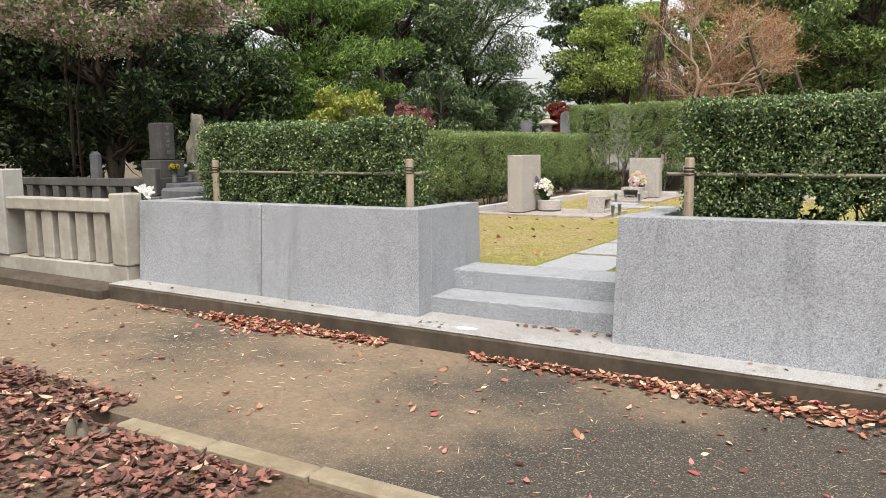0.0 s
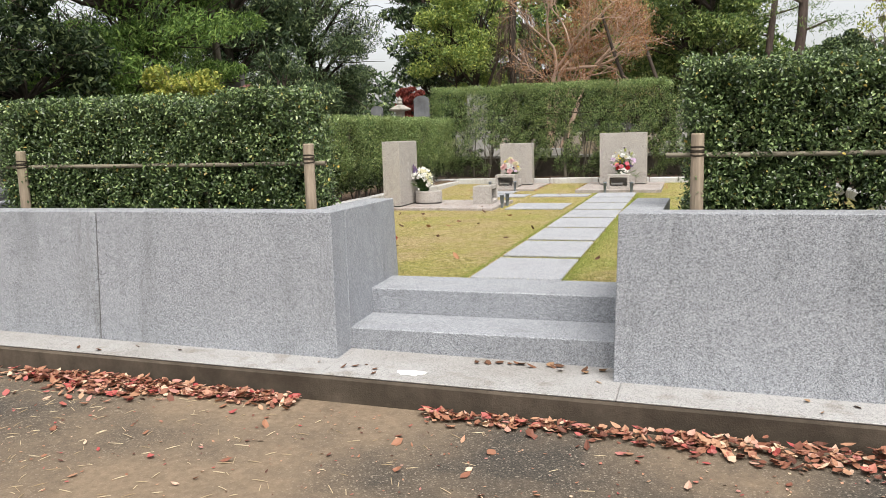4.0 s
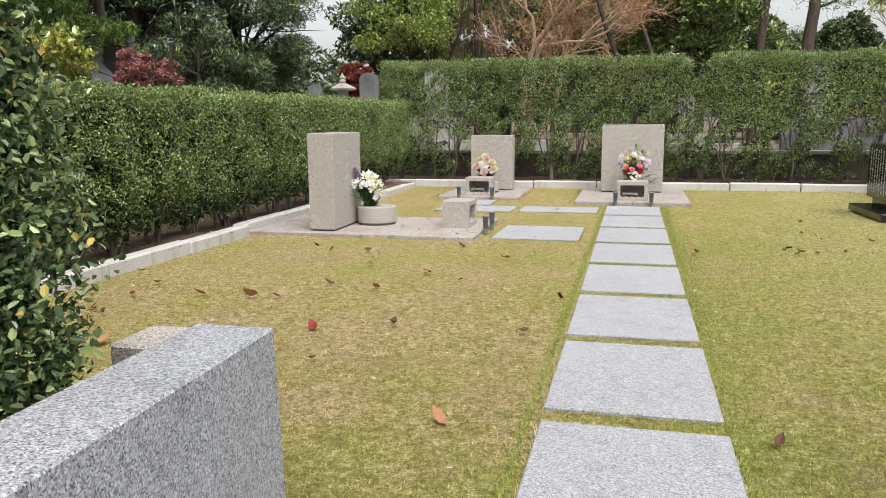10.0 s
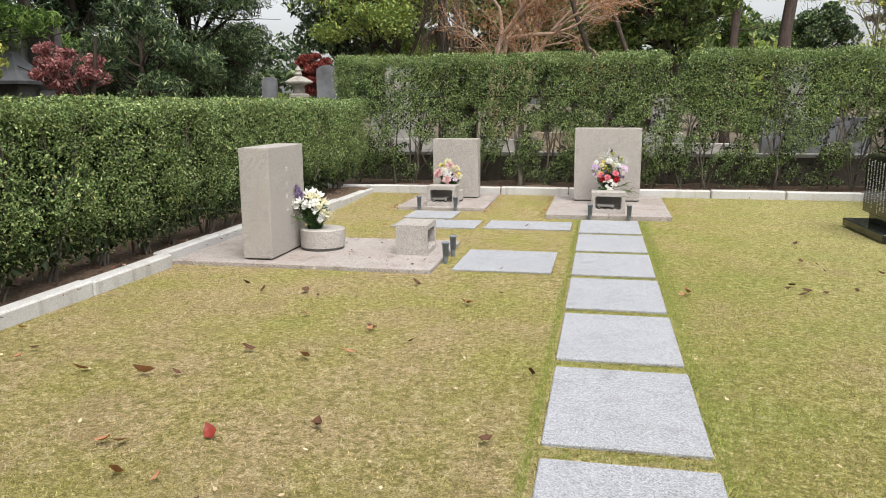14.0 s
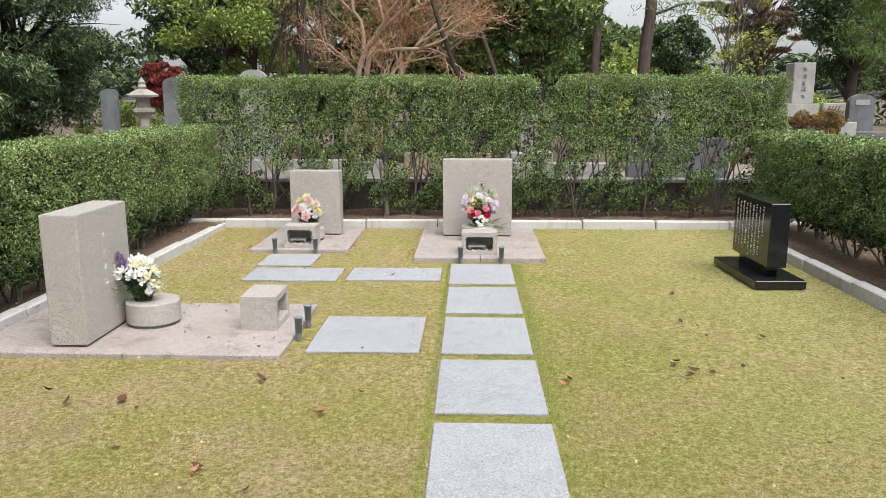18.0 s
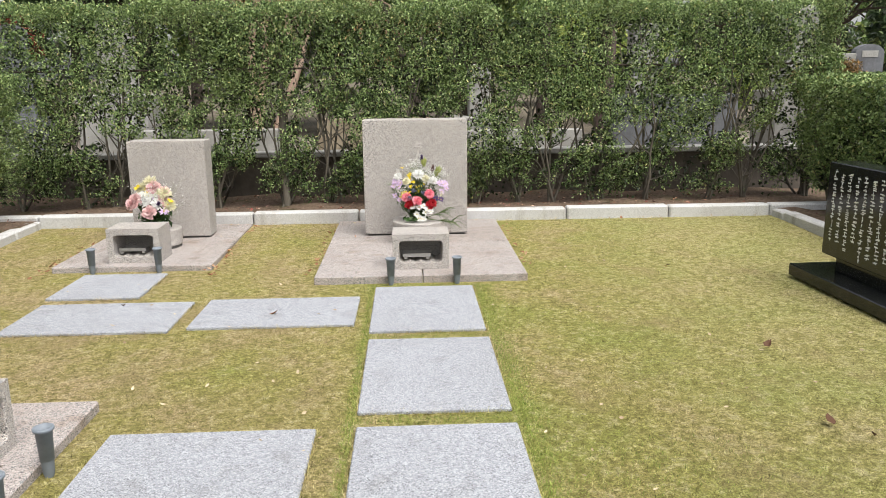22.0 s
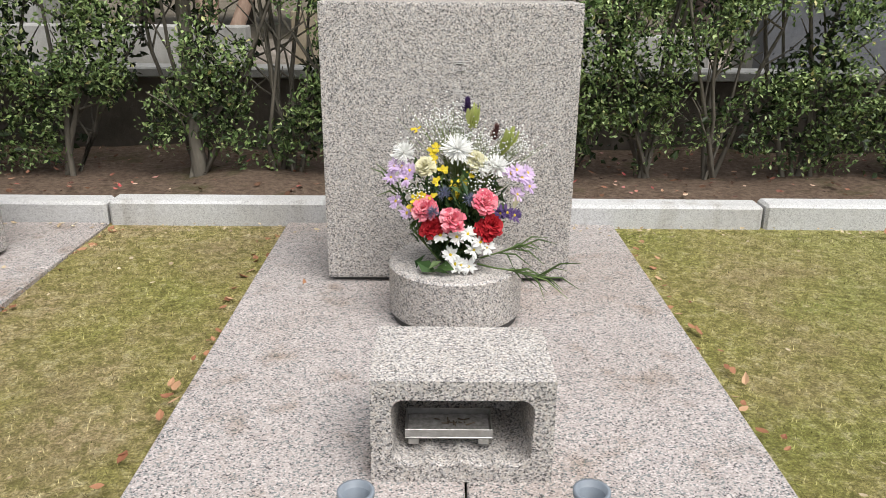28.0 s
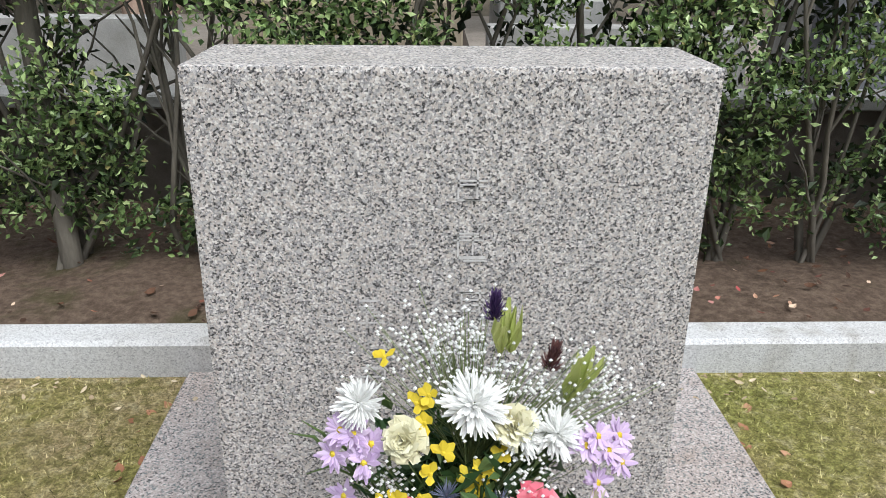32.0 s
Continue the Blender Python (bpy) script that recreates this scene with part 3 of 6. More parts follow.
# ---- front wall, ledge and steps ----
ledge = tagged(empty("kerb_front"), "pale granite ledge on a dark concrete kerb along the lane", "kerb", kind="structure")
part("kerb_face", block(-3.83, 9.0, -10.692, -10.30, -0.8, LEDGE - 0.0125, 0.012), kerb_concrete, ledge, "dark damp concrete kerb face")
for x0, x1 in ((-3.83, -2.36), (-2.359, -0.66), (-0.659, 0.79), (0.791, 2.34), (2.341, 3.94), (3.941, 5.54), (5.541, 9.0)):
    part("ledge_stone", block(x0, x1, -10.682, -10.05, LEDGE - 0.012, LEDGE, 0.005), ledge_granite, ledge)
part("kerb_side", block(-30, -3.84, -10.78, -9.79, -0.8, -0.20, 0.03), kerb_concrete, ledge, "soil-covered old concrete kerb")
part("kerb_side", block(9.0, 30, -10.692, -9.79, -1.0, LEDGE, 0.01), kerb_concrete, ledge)
fall(ledge)



def lean_to_view(bm):
    """Lean the front slightly back and the sides of the opening outwards, and let the tops fall a little to the lawn,
    to fit the camera's view.
    """
    for v in bm.verts:
        h, back = v.co.z - LEDGE, v.co.y + 10.44
        if -1.0 < v.co.x < 0:
            v.co.x -= 0.030 * h + 0.050 * back
        elif 0 < v.co.x < 1.0:
            v.co.x += 0.020 * h + 0.018 * back
        if v.co.z > 0.3 and abs(v.co.x) < 1.1:
            v.co.z -= 0.016 * back
        if v.co.y < -9.8:
            v.co.y += 0.07 * h
    return bm


FOOT = LEDGE - 0.12
wall_left = tagged(empty("wall_front_left"), "smooth grey granite slab wall with a short return", "wall", kind="structure")
for x0, x1 in ((-3.73, -2.229), (-2.221, -0.684)):
    part("panel", lean_to_view(block(x0, x1, -10.435, -10.242, FOOT, WALL_TOP, 0.004)), grey_granite, wall_left)
part("joint", lean_to_view(block(-2.25, -2.20, -10.427, -10.26, FOOT, WALL_TOP - 0.006, 0)), dark_letters, wall_left, "dark open joint between the panels")
part("joint", lean_to_view(block(-0.872, -0.692, -10.25, -10.22, FOOT, WALL_TOP - 0.03, 0)), dark_letters, wall_left)
part("return_panel", lean_to_view(block(-0.874, -0.684, -10.236, -9.335, FOOT, WALL_TOP, 0.004)), grey_granite, wall_left)
part("return_panel", lean_to_view(block(-3.73, -3.55, -10.236, -9.33, FOOT, WALL_TOP - 0.002, 0.004)), grey_granite, wall_left)
wall_right = tagged(empty("wall_front_right"), "smooth grey granite slab wall with a short return", "wall", kind="structure")
for x0, x1 in ((0.756, 2.34), (2.346, 3.94), (3.946, 5.54), (5.546, 8.8)):
    part("panel", lean_to_view(block(x0, x1, -10.435, -10.242, FOOT, WALL_TOP, 0.004)), grey_granite, wall_right)
part("return_panel", lean_to_view(block(0.756, 0.944, -10.236, -9.375, FOOT, WALL_TOP, 0.004)), grey_granite, wall_right)
part("joint", lean_to_view(block(0.764, 0.93, -10.25, -10.22, FOOT, WALL_TOP - 0.03, 0)), dark_letters, wall_right, "dark open joint between the panels")

steps = tagged(empty("steps"), "two grey granite steps up to the lawn", "steps", kind="structure")
for y0, y1, z in ((-10.225, -9.855, -0.036), (-9.85, -9.44, 0.112)):
    part("step", block(-0.75, 0.79, y0, y1, FOOT, z, 0.006), grey_granite, steps)

for x0, x1, y0, y1, h in ((-1.282, -1.122, -9.225, -9.035, 0.502),):
    tagged(part("stone_block", block(x0, x1, y0, y1, 0.03, h, 0.008), pink_granite), "small pinkish granite block beside the wall return", "block")

# ---- lawn kerbs ----
kerb = tagged(empty("lawn_kerb"), "pale granite kerb stones round the lawn", "kerb", kind="structure")


def kerb_run(a, b, step, start, back, top, lean=0.0, axis="x"):
    """Kerb stones from a to b along one axis, with their inner face at start and outer at back."""
    u, i = a, 0
    while u < b - 0.05:
        w = min(u + step, b)
        z1 = top + 0.004 * math.sin(i * 2.3)
        if axis == "x":
            part("kerb_stone", block(u + 0.0055, w - 0.0055, start, back, -0.06, z1, 0.012), kerb_granite, kerb)
        else:
            z1 -= 0.0085 * (u + w) / 2
            part("kerb_stone", block(start, back, u + 0.0055, w - 0.0055, -0.06, z1, 0.012), kerb_granite, kerb)
        u, i = w, i + 1


kerb_run(-4.12, 3.98, 0.90, 0.325, 0.44, 0.138)
kerb_run(-2.90, 0.32, 0.93, -3.30, -3.19, 0.100, axis="y")
kerb_run(-4.69, -2.905, 0.90, -3.475, -3.365, 0.100, axis="y")
kerb_run(-9.45, -4.70, 0.95, -3.40, -3.29, 0.092, axis="y")
kerb_run(-9.40, 0.32, 0.95, 3.09, 3.20, 0.105, axis="y")

# ---- stepping stones ----
def slab(x0, x1, y0, y1, label):
    bm = block(-(x1 - x0) / 2, (x1 - x0) / 2, -(y1 - y0) / 2, (y1 - y0) / 2, -0.05, 0.010, 0.005)
    ob = part("stepping_stone", bm, slab_granite)
    ym = (y0 + y1) / 2
    ob.matrix_world = Matrix.Translation(((x0 + x1) / 2, ym, lawn_z(ym))) @ Matrix.Rotation(-0.0085, 4, "X")
    return tagged(ob, label, "paving slab", "stepping stones of the lawn path")


first = slab(-0.295, 0.295, -2.527, -1.687, "pale grey flamed granite slab set in the lawn")
for i in range(1, 8):
    ym = -2.107 - 0.9667 * i
    copy_thing(first, Matrix.Translation((0.004 * i, ym, lawn_z(ym))) @ Matrix.Rotation(-0.0085, 4, "X"))
slab(-1.165, -0.43, -4.452, -3.625, "square blue-grey granite slab set in the lawn")
slab(-2.18, -1.32, -2.445, -1.915, "long grey granite slab set in the lawn")
slab(-1.237, -0.377, -2.405, -1.885, "long grey granite slab set in the lawn")
slab(-2.22, -1.68, -1.795, -1.22, "small grey granite slab before a grave plinth")


# ---- graves ----
def bars(w, h, strokes, seed, material, parent, depth=0.002):
    """Cut strokes that stand for a sign, in the x-z plane facing -y."""
    r = random.Random(seed)
    bm = bmesh.new()
    for _ in range(strokes):
        horiz = r.random() < 0.55
        lw, lh = (r.uniform(0.45, 0.95) * w, 0.055 * h) if horiz else (0.055 * w, r.uniform(0.3, 0.9) * h)
        cx, cz = r.uniform(-0.5, 0.5) * (w - lw), r.uniform(-0.5, 0.5) * (h - lh)
        q = [bm.verts.new((cx + sx * lw / 2, -depth, cz + sz * lh / 2)) for sx, sz in ((-1, -1), (1, -1), (1, 1), (-1, 1))]
        bm.faces.new(q)
    return tagged(part("engraved_sign", bm, material, parent), kind="stuff")


def signs(parent, x, y, ztop, size, gap, count, seed, material, strokes=8):
    for i in range(count):
        s = bars(size, size, strokes, seed + i, material, parent)
        s.matrix_local = Matrix.Translation((x, y, ztop - i * (size + gap) - size / 2))


def rounded(w, h, r, n=6):
    """Outline of a rounded rectangle, middle at the origin."""
    out = []
    for cx, cz, a0 in ((w / 2 - r, -h / 2 + r, -90), (w / 2 - r, h / 2 - r, 0), (-w / 2 + r, h / 2 - r, 90), (-w / 2 + r, -h / 2 + r, 180)):
        for i in range(n + 1):
            a = radians(a0 + 90 * i / n)
            out.append((cx + r * math.cos(a), cz + r * math.sin(a)))
    return out


def hollow_box(w, d, h):
    """A stone box, open to -y through a rounded hole whose floor is cut into four troughs."""
    bm = bmesh.new()
    hw, z0, z1, rad = w / 2 - 0.039, 0.037, h - 0.042, 0.028
    hole = []
    for i in range(4):
        for k in range(8):
            u = (k + 0.5) / 4 - 1
            edge = 0.030 * max(0, abs(i - 1.5) - 1) * max(0, u * (1 if i == 3 else -1)) ** 3
            hole.append((-hw + (i + (k + 0.5) / 8) * hw / 2, z0 + 0.013 * u * u + edge))
    for cx, a0 in ((hw - rad, 0), (-hw + rad, 90)):
        for k in range(7):
            a = radians(a0 + 15 * k)
            hole.append((cx + rad * math.cos(a), z1 - rad + rad * math.sin(a)))
    n = len(hole)
    front = [bm.verts.new((x, 0, z)) for x, z in hole]
    lip = [bm.verts.new((x * 0.985, 0.006, z + (0.002 if z < h / 2 else -0.002))) for x, z in hole]
    deep = [bm.verts.new((x * 0.95, d * 0.82, z + (0.008 if z < h / 2 else -0.004))) for x, z in hole]
    rim = []
    for x, z in hole:
        k = 1 / max(abs(x) / (w / 2), abs(z - h / 2) / (h / 2))
        rim.append(bm.verts.new((x * k, 0, (z - h / 2) * k + h / 2)))
    for i in range(n):
        j = (i + 1) % n
        bm.faces.new((rim[i], rim[j], front[j], front[i]))
        bm.faces.new((front[i], front[j], lip[j], lip[i]))
        bm.faces.new((lip[i], lip[j], deep[j], deep[i]))
    bm.faces.new(deep)
    back = [bm.verts.new((v.co.x, d, v.co.z)) for v in rim]
    for i in range(n):
        j = (i + 1) % n
        bm.faces.new((rim[j], rim[i], back[i], back[j]))
    bm.faces.new(back)
    for ring in (rim, back):
        for sx in (-1, 1):
            for sz in (0, 1):
                c = Vector((sx * w / 2, ring[0].co.y, sz * h))
                near = min(ring, key=lambda v: (v.co - c).length)
                near.co = c
    bmesh.ops.recalc_face_normals(bm, faces=bm.faces[:])
    return bm


def incense_box(m, w, d, h, seed):
    ob = empty("incense_box", m)
    part("body", hollow_box(w, d, h), pink_granite, ob)
    x, y, z = -0.026, 0.045, 0.060
    tray = part("tray", block(x - 0.090, x + 0.090, y, y + 0.085, z + 0.012, z + 0.016, 0.001), steel, ob, "dull steel incense tray")
    for sx in (-1, 1):
        part("tray_foot", block(x + sx * 0.072 - 0.011, x + sx * 0.072 + 0.011, y + 0.003, y + 0.08, z - 0.004, z + 0.011, 0.002), steel, tray)
        part("tray_side", block(x + sx * 0.0885 - 0.0015, x + sx * 0.0885 + 0.0015, y + 0.003, y + 0.082, z + 0.0165, z + 0.031, 0.0005), steel, tray)
    for yy in (y, y + 0.082):
        part("tray_rim", block(x - 0.090, x + 0.090, yy, yy + 0.003, z + 0.0165, z + 0.034, 0.0008), steel, tray)
    part("ash_bed", block(x - 0.086, x + 0.086, y + 0.004, y + 0.081, z + 0.0165, z + 0.022, 0.002), ash, tray)
    r = rng(seed + 60)
    t = Tubes(4)
    for _ in range(14):
        a = np.array([x + r.normal(0.01, 0.022), y + r.uniform(0.01, 0.06), z + 0.024])
        t.add(np.array([a, a + [r.normal(0, 0.012), r.normal(0, 0.008), 0.003]]), [0.0018, 0.0012])
    t.build("incense_ends", palm_dead, tray, "burnt incense ends", "stuff")
    return tagged(ob, "hollow pinkish granite incense box holding a steel tray", "incense box", "incense boxes of the graves")


def headstone(m, w, d, h, seed, label, sign_rows):
    """A slab standing on a narrower dark foot; front faces -y from y = 0."""
    ob = empty("headstone", m)
    part("slab", block(-w / 2, w / 2, 0, d, 0.014, h, 0.009, 2), pink_granite, ob)
    part("foot", block(-w / 2 + 0.02, w / 2 - 0.02, 0.02, d - 0.02, 0, 0.0145, 0), dark_stone, ob, "dark recessed foot")
    for x, z, size, gap, n, s in sign_rows:
        signs(ob, x, 0, z, size, gap, n, s, white_letters if d > 0.238 else chiselled)
    return tagged(ob, label, "gravestone")


def drum(m, r, h):
    ob = empty("flower_stand", m)
    part("foot", turned([(r * 0.95, 0), (r * 0.95, 0.021)], 40), dark_stone, ob)
    part("drum", turned([(r - 0.005, 0.02), (r, 0.025), (r, h - 0.006), (r - 0.006, h), (0.02, h)], 48, True), pink_granite, ob)
    return tagged(ob, "round pinkish granite flower stand", "flower stand", "flower stands of the graves")


def flower_cup(m):
    ob = empty("flower_cup", m)
    bm = turned([(0.004, -0.05), (0.016, 0.0), (0.018, 0.006), (0.026, 0.15), (0.033, 0.155), (0.033, 0.163), (0.027, 0.164), (0.022, 0.05), (0.001, 0.045)], 24, False)
    part("cup", bm, cup_plastic, ob, smooth=True)
    part("spike", turned([(0.002, -0.16), (0.006, -0.05), (0.006, -0.03)], 8), cup_plastic, ob)
    return tagged(ob, "empty blue-grey plastic flower cup stuck in the turf", "flower cup", "flower cups of the graves")


def plinth(x0, x1, y0, y1, top, joints, label):
    ob = empty("plinth")
    ys = [y0, *joints, y1] if joints is not None else [y0, y1]
    for a, b in zip(ys, ys[1:]):
        part("plinth_slab", block(x0, x1, a + 0.0015, b - 0.0015, -0.08, top, 0.006), plate_granite, ob)
    return tagged(ob, label, "plinth", "grave plinths")


ob = empty("plinth")
for x0, x1, y0, y1 in ((-0.683, -0.007, -1.554, -0.5825), (-0.002, 0.655, -1.554, -0.5825), (-0.683, 0.655, -0.5775, 0.322)):
    part("plinth_slab", block(x0, x1, y0, y1, -0.08, 0.055, 0.004), plate_granite, ob)
tagged(ob, "low weathered pinkish granite plinth level with the lawn", "plinth", "grave plinths")
plinth(-2.475, -1.42, -1.13, 0.322, 0.05, [-0.2], "low weathered pinkish granite plinth level with the lawn")
ob = empty("plinth")
for a, b in ((-3.362, -2.301), (-2.298, -1.295)):
    part("plinth_slab", block(a, b, -4.60, -3.38, -0.04, 0.066, 0.006), plate_granite, ob)
tagged(ob, "broad weathered pinkish granite plinth with stains", "plinth", "grave plinths")

headstone(Matrix.Translation((-0.03, -0.32, 0.055)), 0.795, 0.235, 0.89, 10, "large upright pinkish granite gravestone with faint lettering", [(0.03, 0.74, 0.055, 0.045, 6, 11), (-0.13, 0.52, 0.05, 0.07, 3, 31)])
headstone(Matrix.Translation((-1.93, -0.24, 0.05)), 0.585, 0.20, 0.755, 20, "upright pinkish granite gravestone", [])
headstone(pose(-2.569, -4.14, 0.066, 0, 0, 90), 0.70, 0.24, 0.865, 30, "tall pinkish granite gravestone with pale lettering", [(-0.02, 0.70, 0.048, 0.055, 4, 41), (0.10, 0.46, 0.045, 0.10, 3, 51)])

incense_box(Matrix.Translation((-0.013, -1.395, 0.055)), 0.363, 0.245, 0.23, 1)
incense_box(Matrix.Translation((-1.953, -1.04, 0.05)), 0.35, 0.25, 0.235, 2)
incense_box(pose(-1.435, -3.91, 0.066, 0, 0, 90), 0.36, 0.25, 0.24, 3)

drum(Matrix.Translation((-0.012, -0.56, 0.055)), 0.197, 0.17)
drum(Matrix.Translation((-1.95, -0.52, 0.05)), 0.17, 0.14)
drum(Matrix.Translation((-2.37, -3.91, 0.066)), 0.185, 0.17)

for x, y in ((-0.203, -1.59), (0.207, -1.585), (-2.19, -1.165), (-1.755, -1.165), (-1.26, -4.20), (-1.26, -3.89)):
    flower_cup(Matrix.Translation((x, y, lawn_z(y) + 0.004)))

# black inscription stone on the lawn, its face towards the path
ob = empty("inscription_stone", pose(2.54, -2.12, 0.025, 0, 0, -88))
part("base", block(-0.525, 0.525, -0.22, 0.22, 0, 0.075, 0.006), black_granite, ob)
part("neck", block(-0.30, 0.30, -0.055, 0.055, 0.075, 0.20, 0.004), black_granite, ob)
part("tablet", block(-0.41, 0.41, -0.085, 0.085, 0.165, 0.725, 0.006), black_granite, ob)
r = random.Random(5)
for i in range(9):
    bm = bmesh.new()
    z, x = 0.68 - 0.012 * (i % 2), -0.335 + i * 0.074
    zend = 0.20 + 0.10 * r.random() if i < 8 else 0.42
    while z > zend:
        s = r.uniform(0.014, 0.021)
        for _ in range(3):
            w, h = (r.uniform(0.7, 1.0) * 0.034, 0.0055) if r.random() < 0.5 else (0.0055, r.uniform(0.5, 1.0) * s)
            cx, cz = x + r.uniform(-0.008, 0.008), z - s / 2 + r.uniform(-0.4, 0.4) * s
            bm.faces.new([bm.verts.new((cx + a * w / 2, -0.0862, cz + b * h / 2)) for a, b in ((-1, -1), (1, -1), (1, 1), (-1, 1))])
        z -= s + 0.005
    tagged(part("text_column", bm, white_letters, ob, "column of small white engraved signs"), kind="stuff")
tagged(ob, "black polished granite tablet with white columns of text", "inscription stone")


# ---- log fence in front of the hedges ----
def log_post(x, y, top):
    ob = empty("fence_post", Matrix.Translation((x, y, 0)))
    part("post", turned([(0.034, 0), (0.032, 0.5), (0.031, top - 0.006), (0.027, top)], 14), log_wood, ob, smooth=False)
    bm = bmesh.new()
    for i in range(4):
        m = Matrix.Translation((0, 0, 0.875 + i * 0.012)) @ Matrix.Rotation(radians(8 * (-1) ** i), 4, "X")
        ring = turned([(0.031, -0.005), (0.036, 0), (0.031, 0.005)], 14, False)
        ring.transform(m)
        tmp = bpy.data.meshes.new("tmp")
        ring.to_mesh(tmp)
        ring.free()
        bm.from_mesh(tmp)
        bpy.data.meshes.remove(tmp)
    part("rope_lashing", bm, rope, ob, "dark palm-fibre rope lashing", smooth=True)
    return tagged(ob, "round peeled-log fence post with rope lashing", "fence post", "log fence posts")


for x, y in ((-3.13, -10.0), (-1.005, -10.02), (1.12, -10.04), (3.34, -10.04), (5.54, -10.04)):
    log_post(x, y, 0.98)
for x0, x1, y in ((-3.52, -0.93, -9.955), (0.97, 5.6, -9.995)):
    t = Tubes(8)
    rr = rng(int(x1 * 10) + 50)
    pts = bent((x0, y, 0.875), (x1, y, 0.865), rr, 0.01, 14)
    t.add(pts, [0.012 + 0.0015 * (i % 2) for i in range(14)])
    tagged(t.build("fence_rail", bamboo), "weathered bamboo rail lashed to the posts", "fence rail", "fence rails")


# ---- hedges ----
def hedge(label, x0, x1, y0, y1, z0, z1, shrubs, count, seed, faces, gap=0.0, leaf=0.030, depth=2.4, splay=1.0, bias=1.0, per=8, loose=-1.35, core=0.078, glossy=False):
    """A clipped hedge of small-leaved shrubs: stems, sprays near the clipped faces, a heart of leaves darkened for
    shade.
    """
    r = rng(seed)
    ob = empty("hedge")
    lo, size = np.array([x0, y0, z0]), np.array([x1 - x0, y1 - y0, z1 - z0])
    along = 0 if size[0] > size[1] else 1
    flat = np.ones(3)
    flat[1 - along] = 0.25

    def solid(p):
        h = (p[:, 2] - z0) / size[2]
        w = 0.8 * wave(p * flat, 6.5, seed) + 0.7 * wave(p * flat, 13.0, seed + 3)
        lim = loose + gap * np.clip((0.66 - h) / 0.3, 0, 1)
        return (w > lim) & (r.uniform(0, 1, len(p)) < np.clip(0.12 + h * 7, 0, 1))

    n = count // per
    area = np.array([w * np.prod(np.delete(size, axis)) for axis, _, w in faces])
    which = r.choice(len(faces), n, p=area / area.sum())
    c = r.uniform(0, 1, (n, 3))
    c[:, along] = c[:, along] ** bias
    for k, (axis, high, _) in enumerate(faces):
        m = which == k
        d = np.abs(r.normal(0, 0.055, m.sum())) / size[axis]
        c[m, axis] = 1 - d if high else d
    p = lo + c * size
    p = p[solid(p)]
    p += 0.025 * np.stack([wave(p, 6, seed + 1), wave(p, 6, seed + 2), 1.2 * wave(p, 5, seed + 4)], 1)
    # hollows between the sprays
    hole = np.clip(wave(p, 17.0, seed + 5) + 0.6 * wave(p, 33.0, seed + 6) - 0.15, 0, 1)
    mid = lo + size / 2
    keep = np.array([0.0, 1.0, 0.10]) if along == 0 else np.array([1.0, 0.0, 0.10])
    p += (mid - p) * keep * (hole * 0.7)[:, None]
    # drawn in towards the stems low down
    low = np.clip(1 - (p[:, 2] - z0) / (0.38 * size[2]), 0, 1)
    p[:, 1 - along] += (mid - p)[:, 1 - along] * low * 0.85
    q = np.repeat(p, per, axis=0) + lumps(r, len(p) * per, 0.026)
    q[:, 2] = np.minimum(q[:, 2], z1 + 0.025 + 0.03 * r.random(len(q)) ** 4)
    leaves("foliage", q, r, leaf, leaf * 0.55, glossy_leaf if glossy else hedge_leaf, ob, oval=glossy)
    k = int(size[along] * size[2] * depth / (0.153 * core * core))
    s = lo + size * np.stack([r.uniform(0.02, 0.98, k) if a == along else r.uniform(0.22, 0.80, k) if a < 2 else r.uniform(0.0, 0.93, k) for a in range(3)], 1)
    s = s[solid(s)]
    leaves("inner_foliage", s, r, core, core * 0.6, hedge_inner, ob, label="inner leaves coloured dark for shade")
    for i in range(shrubs):
        t = Tubes(5)
        u = (i + 0.5 + r.uniform(-0.25, 0.25)) / shrubs
        b = lo + size * 0.5
        b[along] = lo[along] + size[along] * u
        b[2] = 0.03 + lawn_z(b[1]) * 0.6
        for _ in range(r.integers(4, 7)):
            a = b + [r.normal(0, 0.03), r.normal(0, 0.03), 0]
            top = b + [r.normal(0, 0.22) * splay, r.normal(0, 0.12) * splay, 0]
            top[2] = z0 + size[2] * r.uniform(0.55, 0.95)
            path = np.clip(bent(a, top, r, 0.10, 7), lo + [0.08, 0.08, -0.2], lo + size - 0.08)
            t.add(path, np.linspace(r.uniform(0.009, 0.018), 0.004, 7))
            for _ in range(5):
                k = r.integers(1, 6)
                e = path[k] + [r.normal(0, 0.16), r.normal(0, 0.12), r.uniform(0.10, 0.38)]
                e = np.clip(e, lo + 0.05, lo + size - 0.05)
                t.add(bent(path[k], e, r, 0.12, 4), np.linspace(0.006, 0.0025, 4))
        t.build("shrub", grey_bark, ob)
    return tagged(ob, label, "hedge")


TOP = (2, True, 0.8)
hedge("tall clipped green hedge with gaps above bare stems", -3.85, 3.85, 0.72, 1.26, 0.13, 1.90, 17, 200000, 1, [(1, False, 1.0), (0, True, 1.0), (0, False, 1.0), TOP], gap=0.66, leaf=0.026, loose=-0.74, depth=0.8, core=0.045, splay=1.5)
hedge("dense dark green clipped hedge", -3.95, -3.38, -9.4, 0.74, 0.20, 1.285, 20, 200000, 2, [(0, True, 1.0), (1, False, 1.0), TOP], gap=0.3, leaf=0.024)
hedge("dense dark green clipped hedge", 3.44, 4.09, -9.4, 0.74, 0.22, 1.22, 20, 110000, 3, [(0, False, 1.0), TOP], gap=0.3, leaf=0.031, bias=0.75)
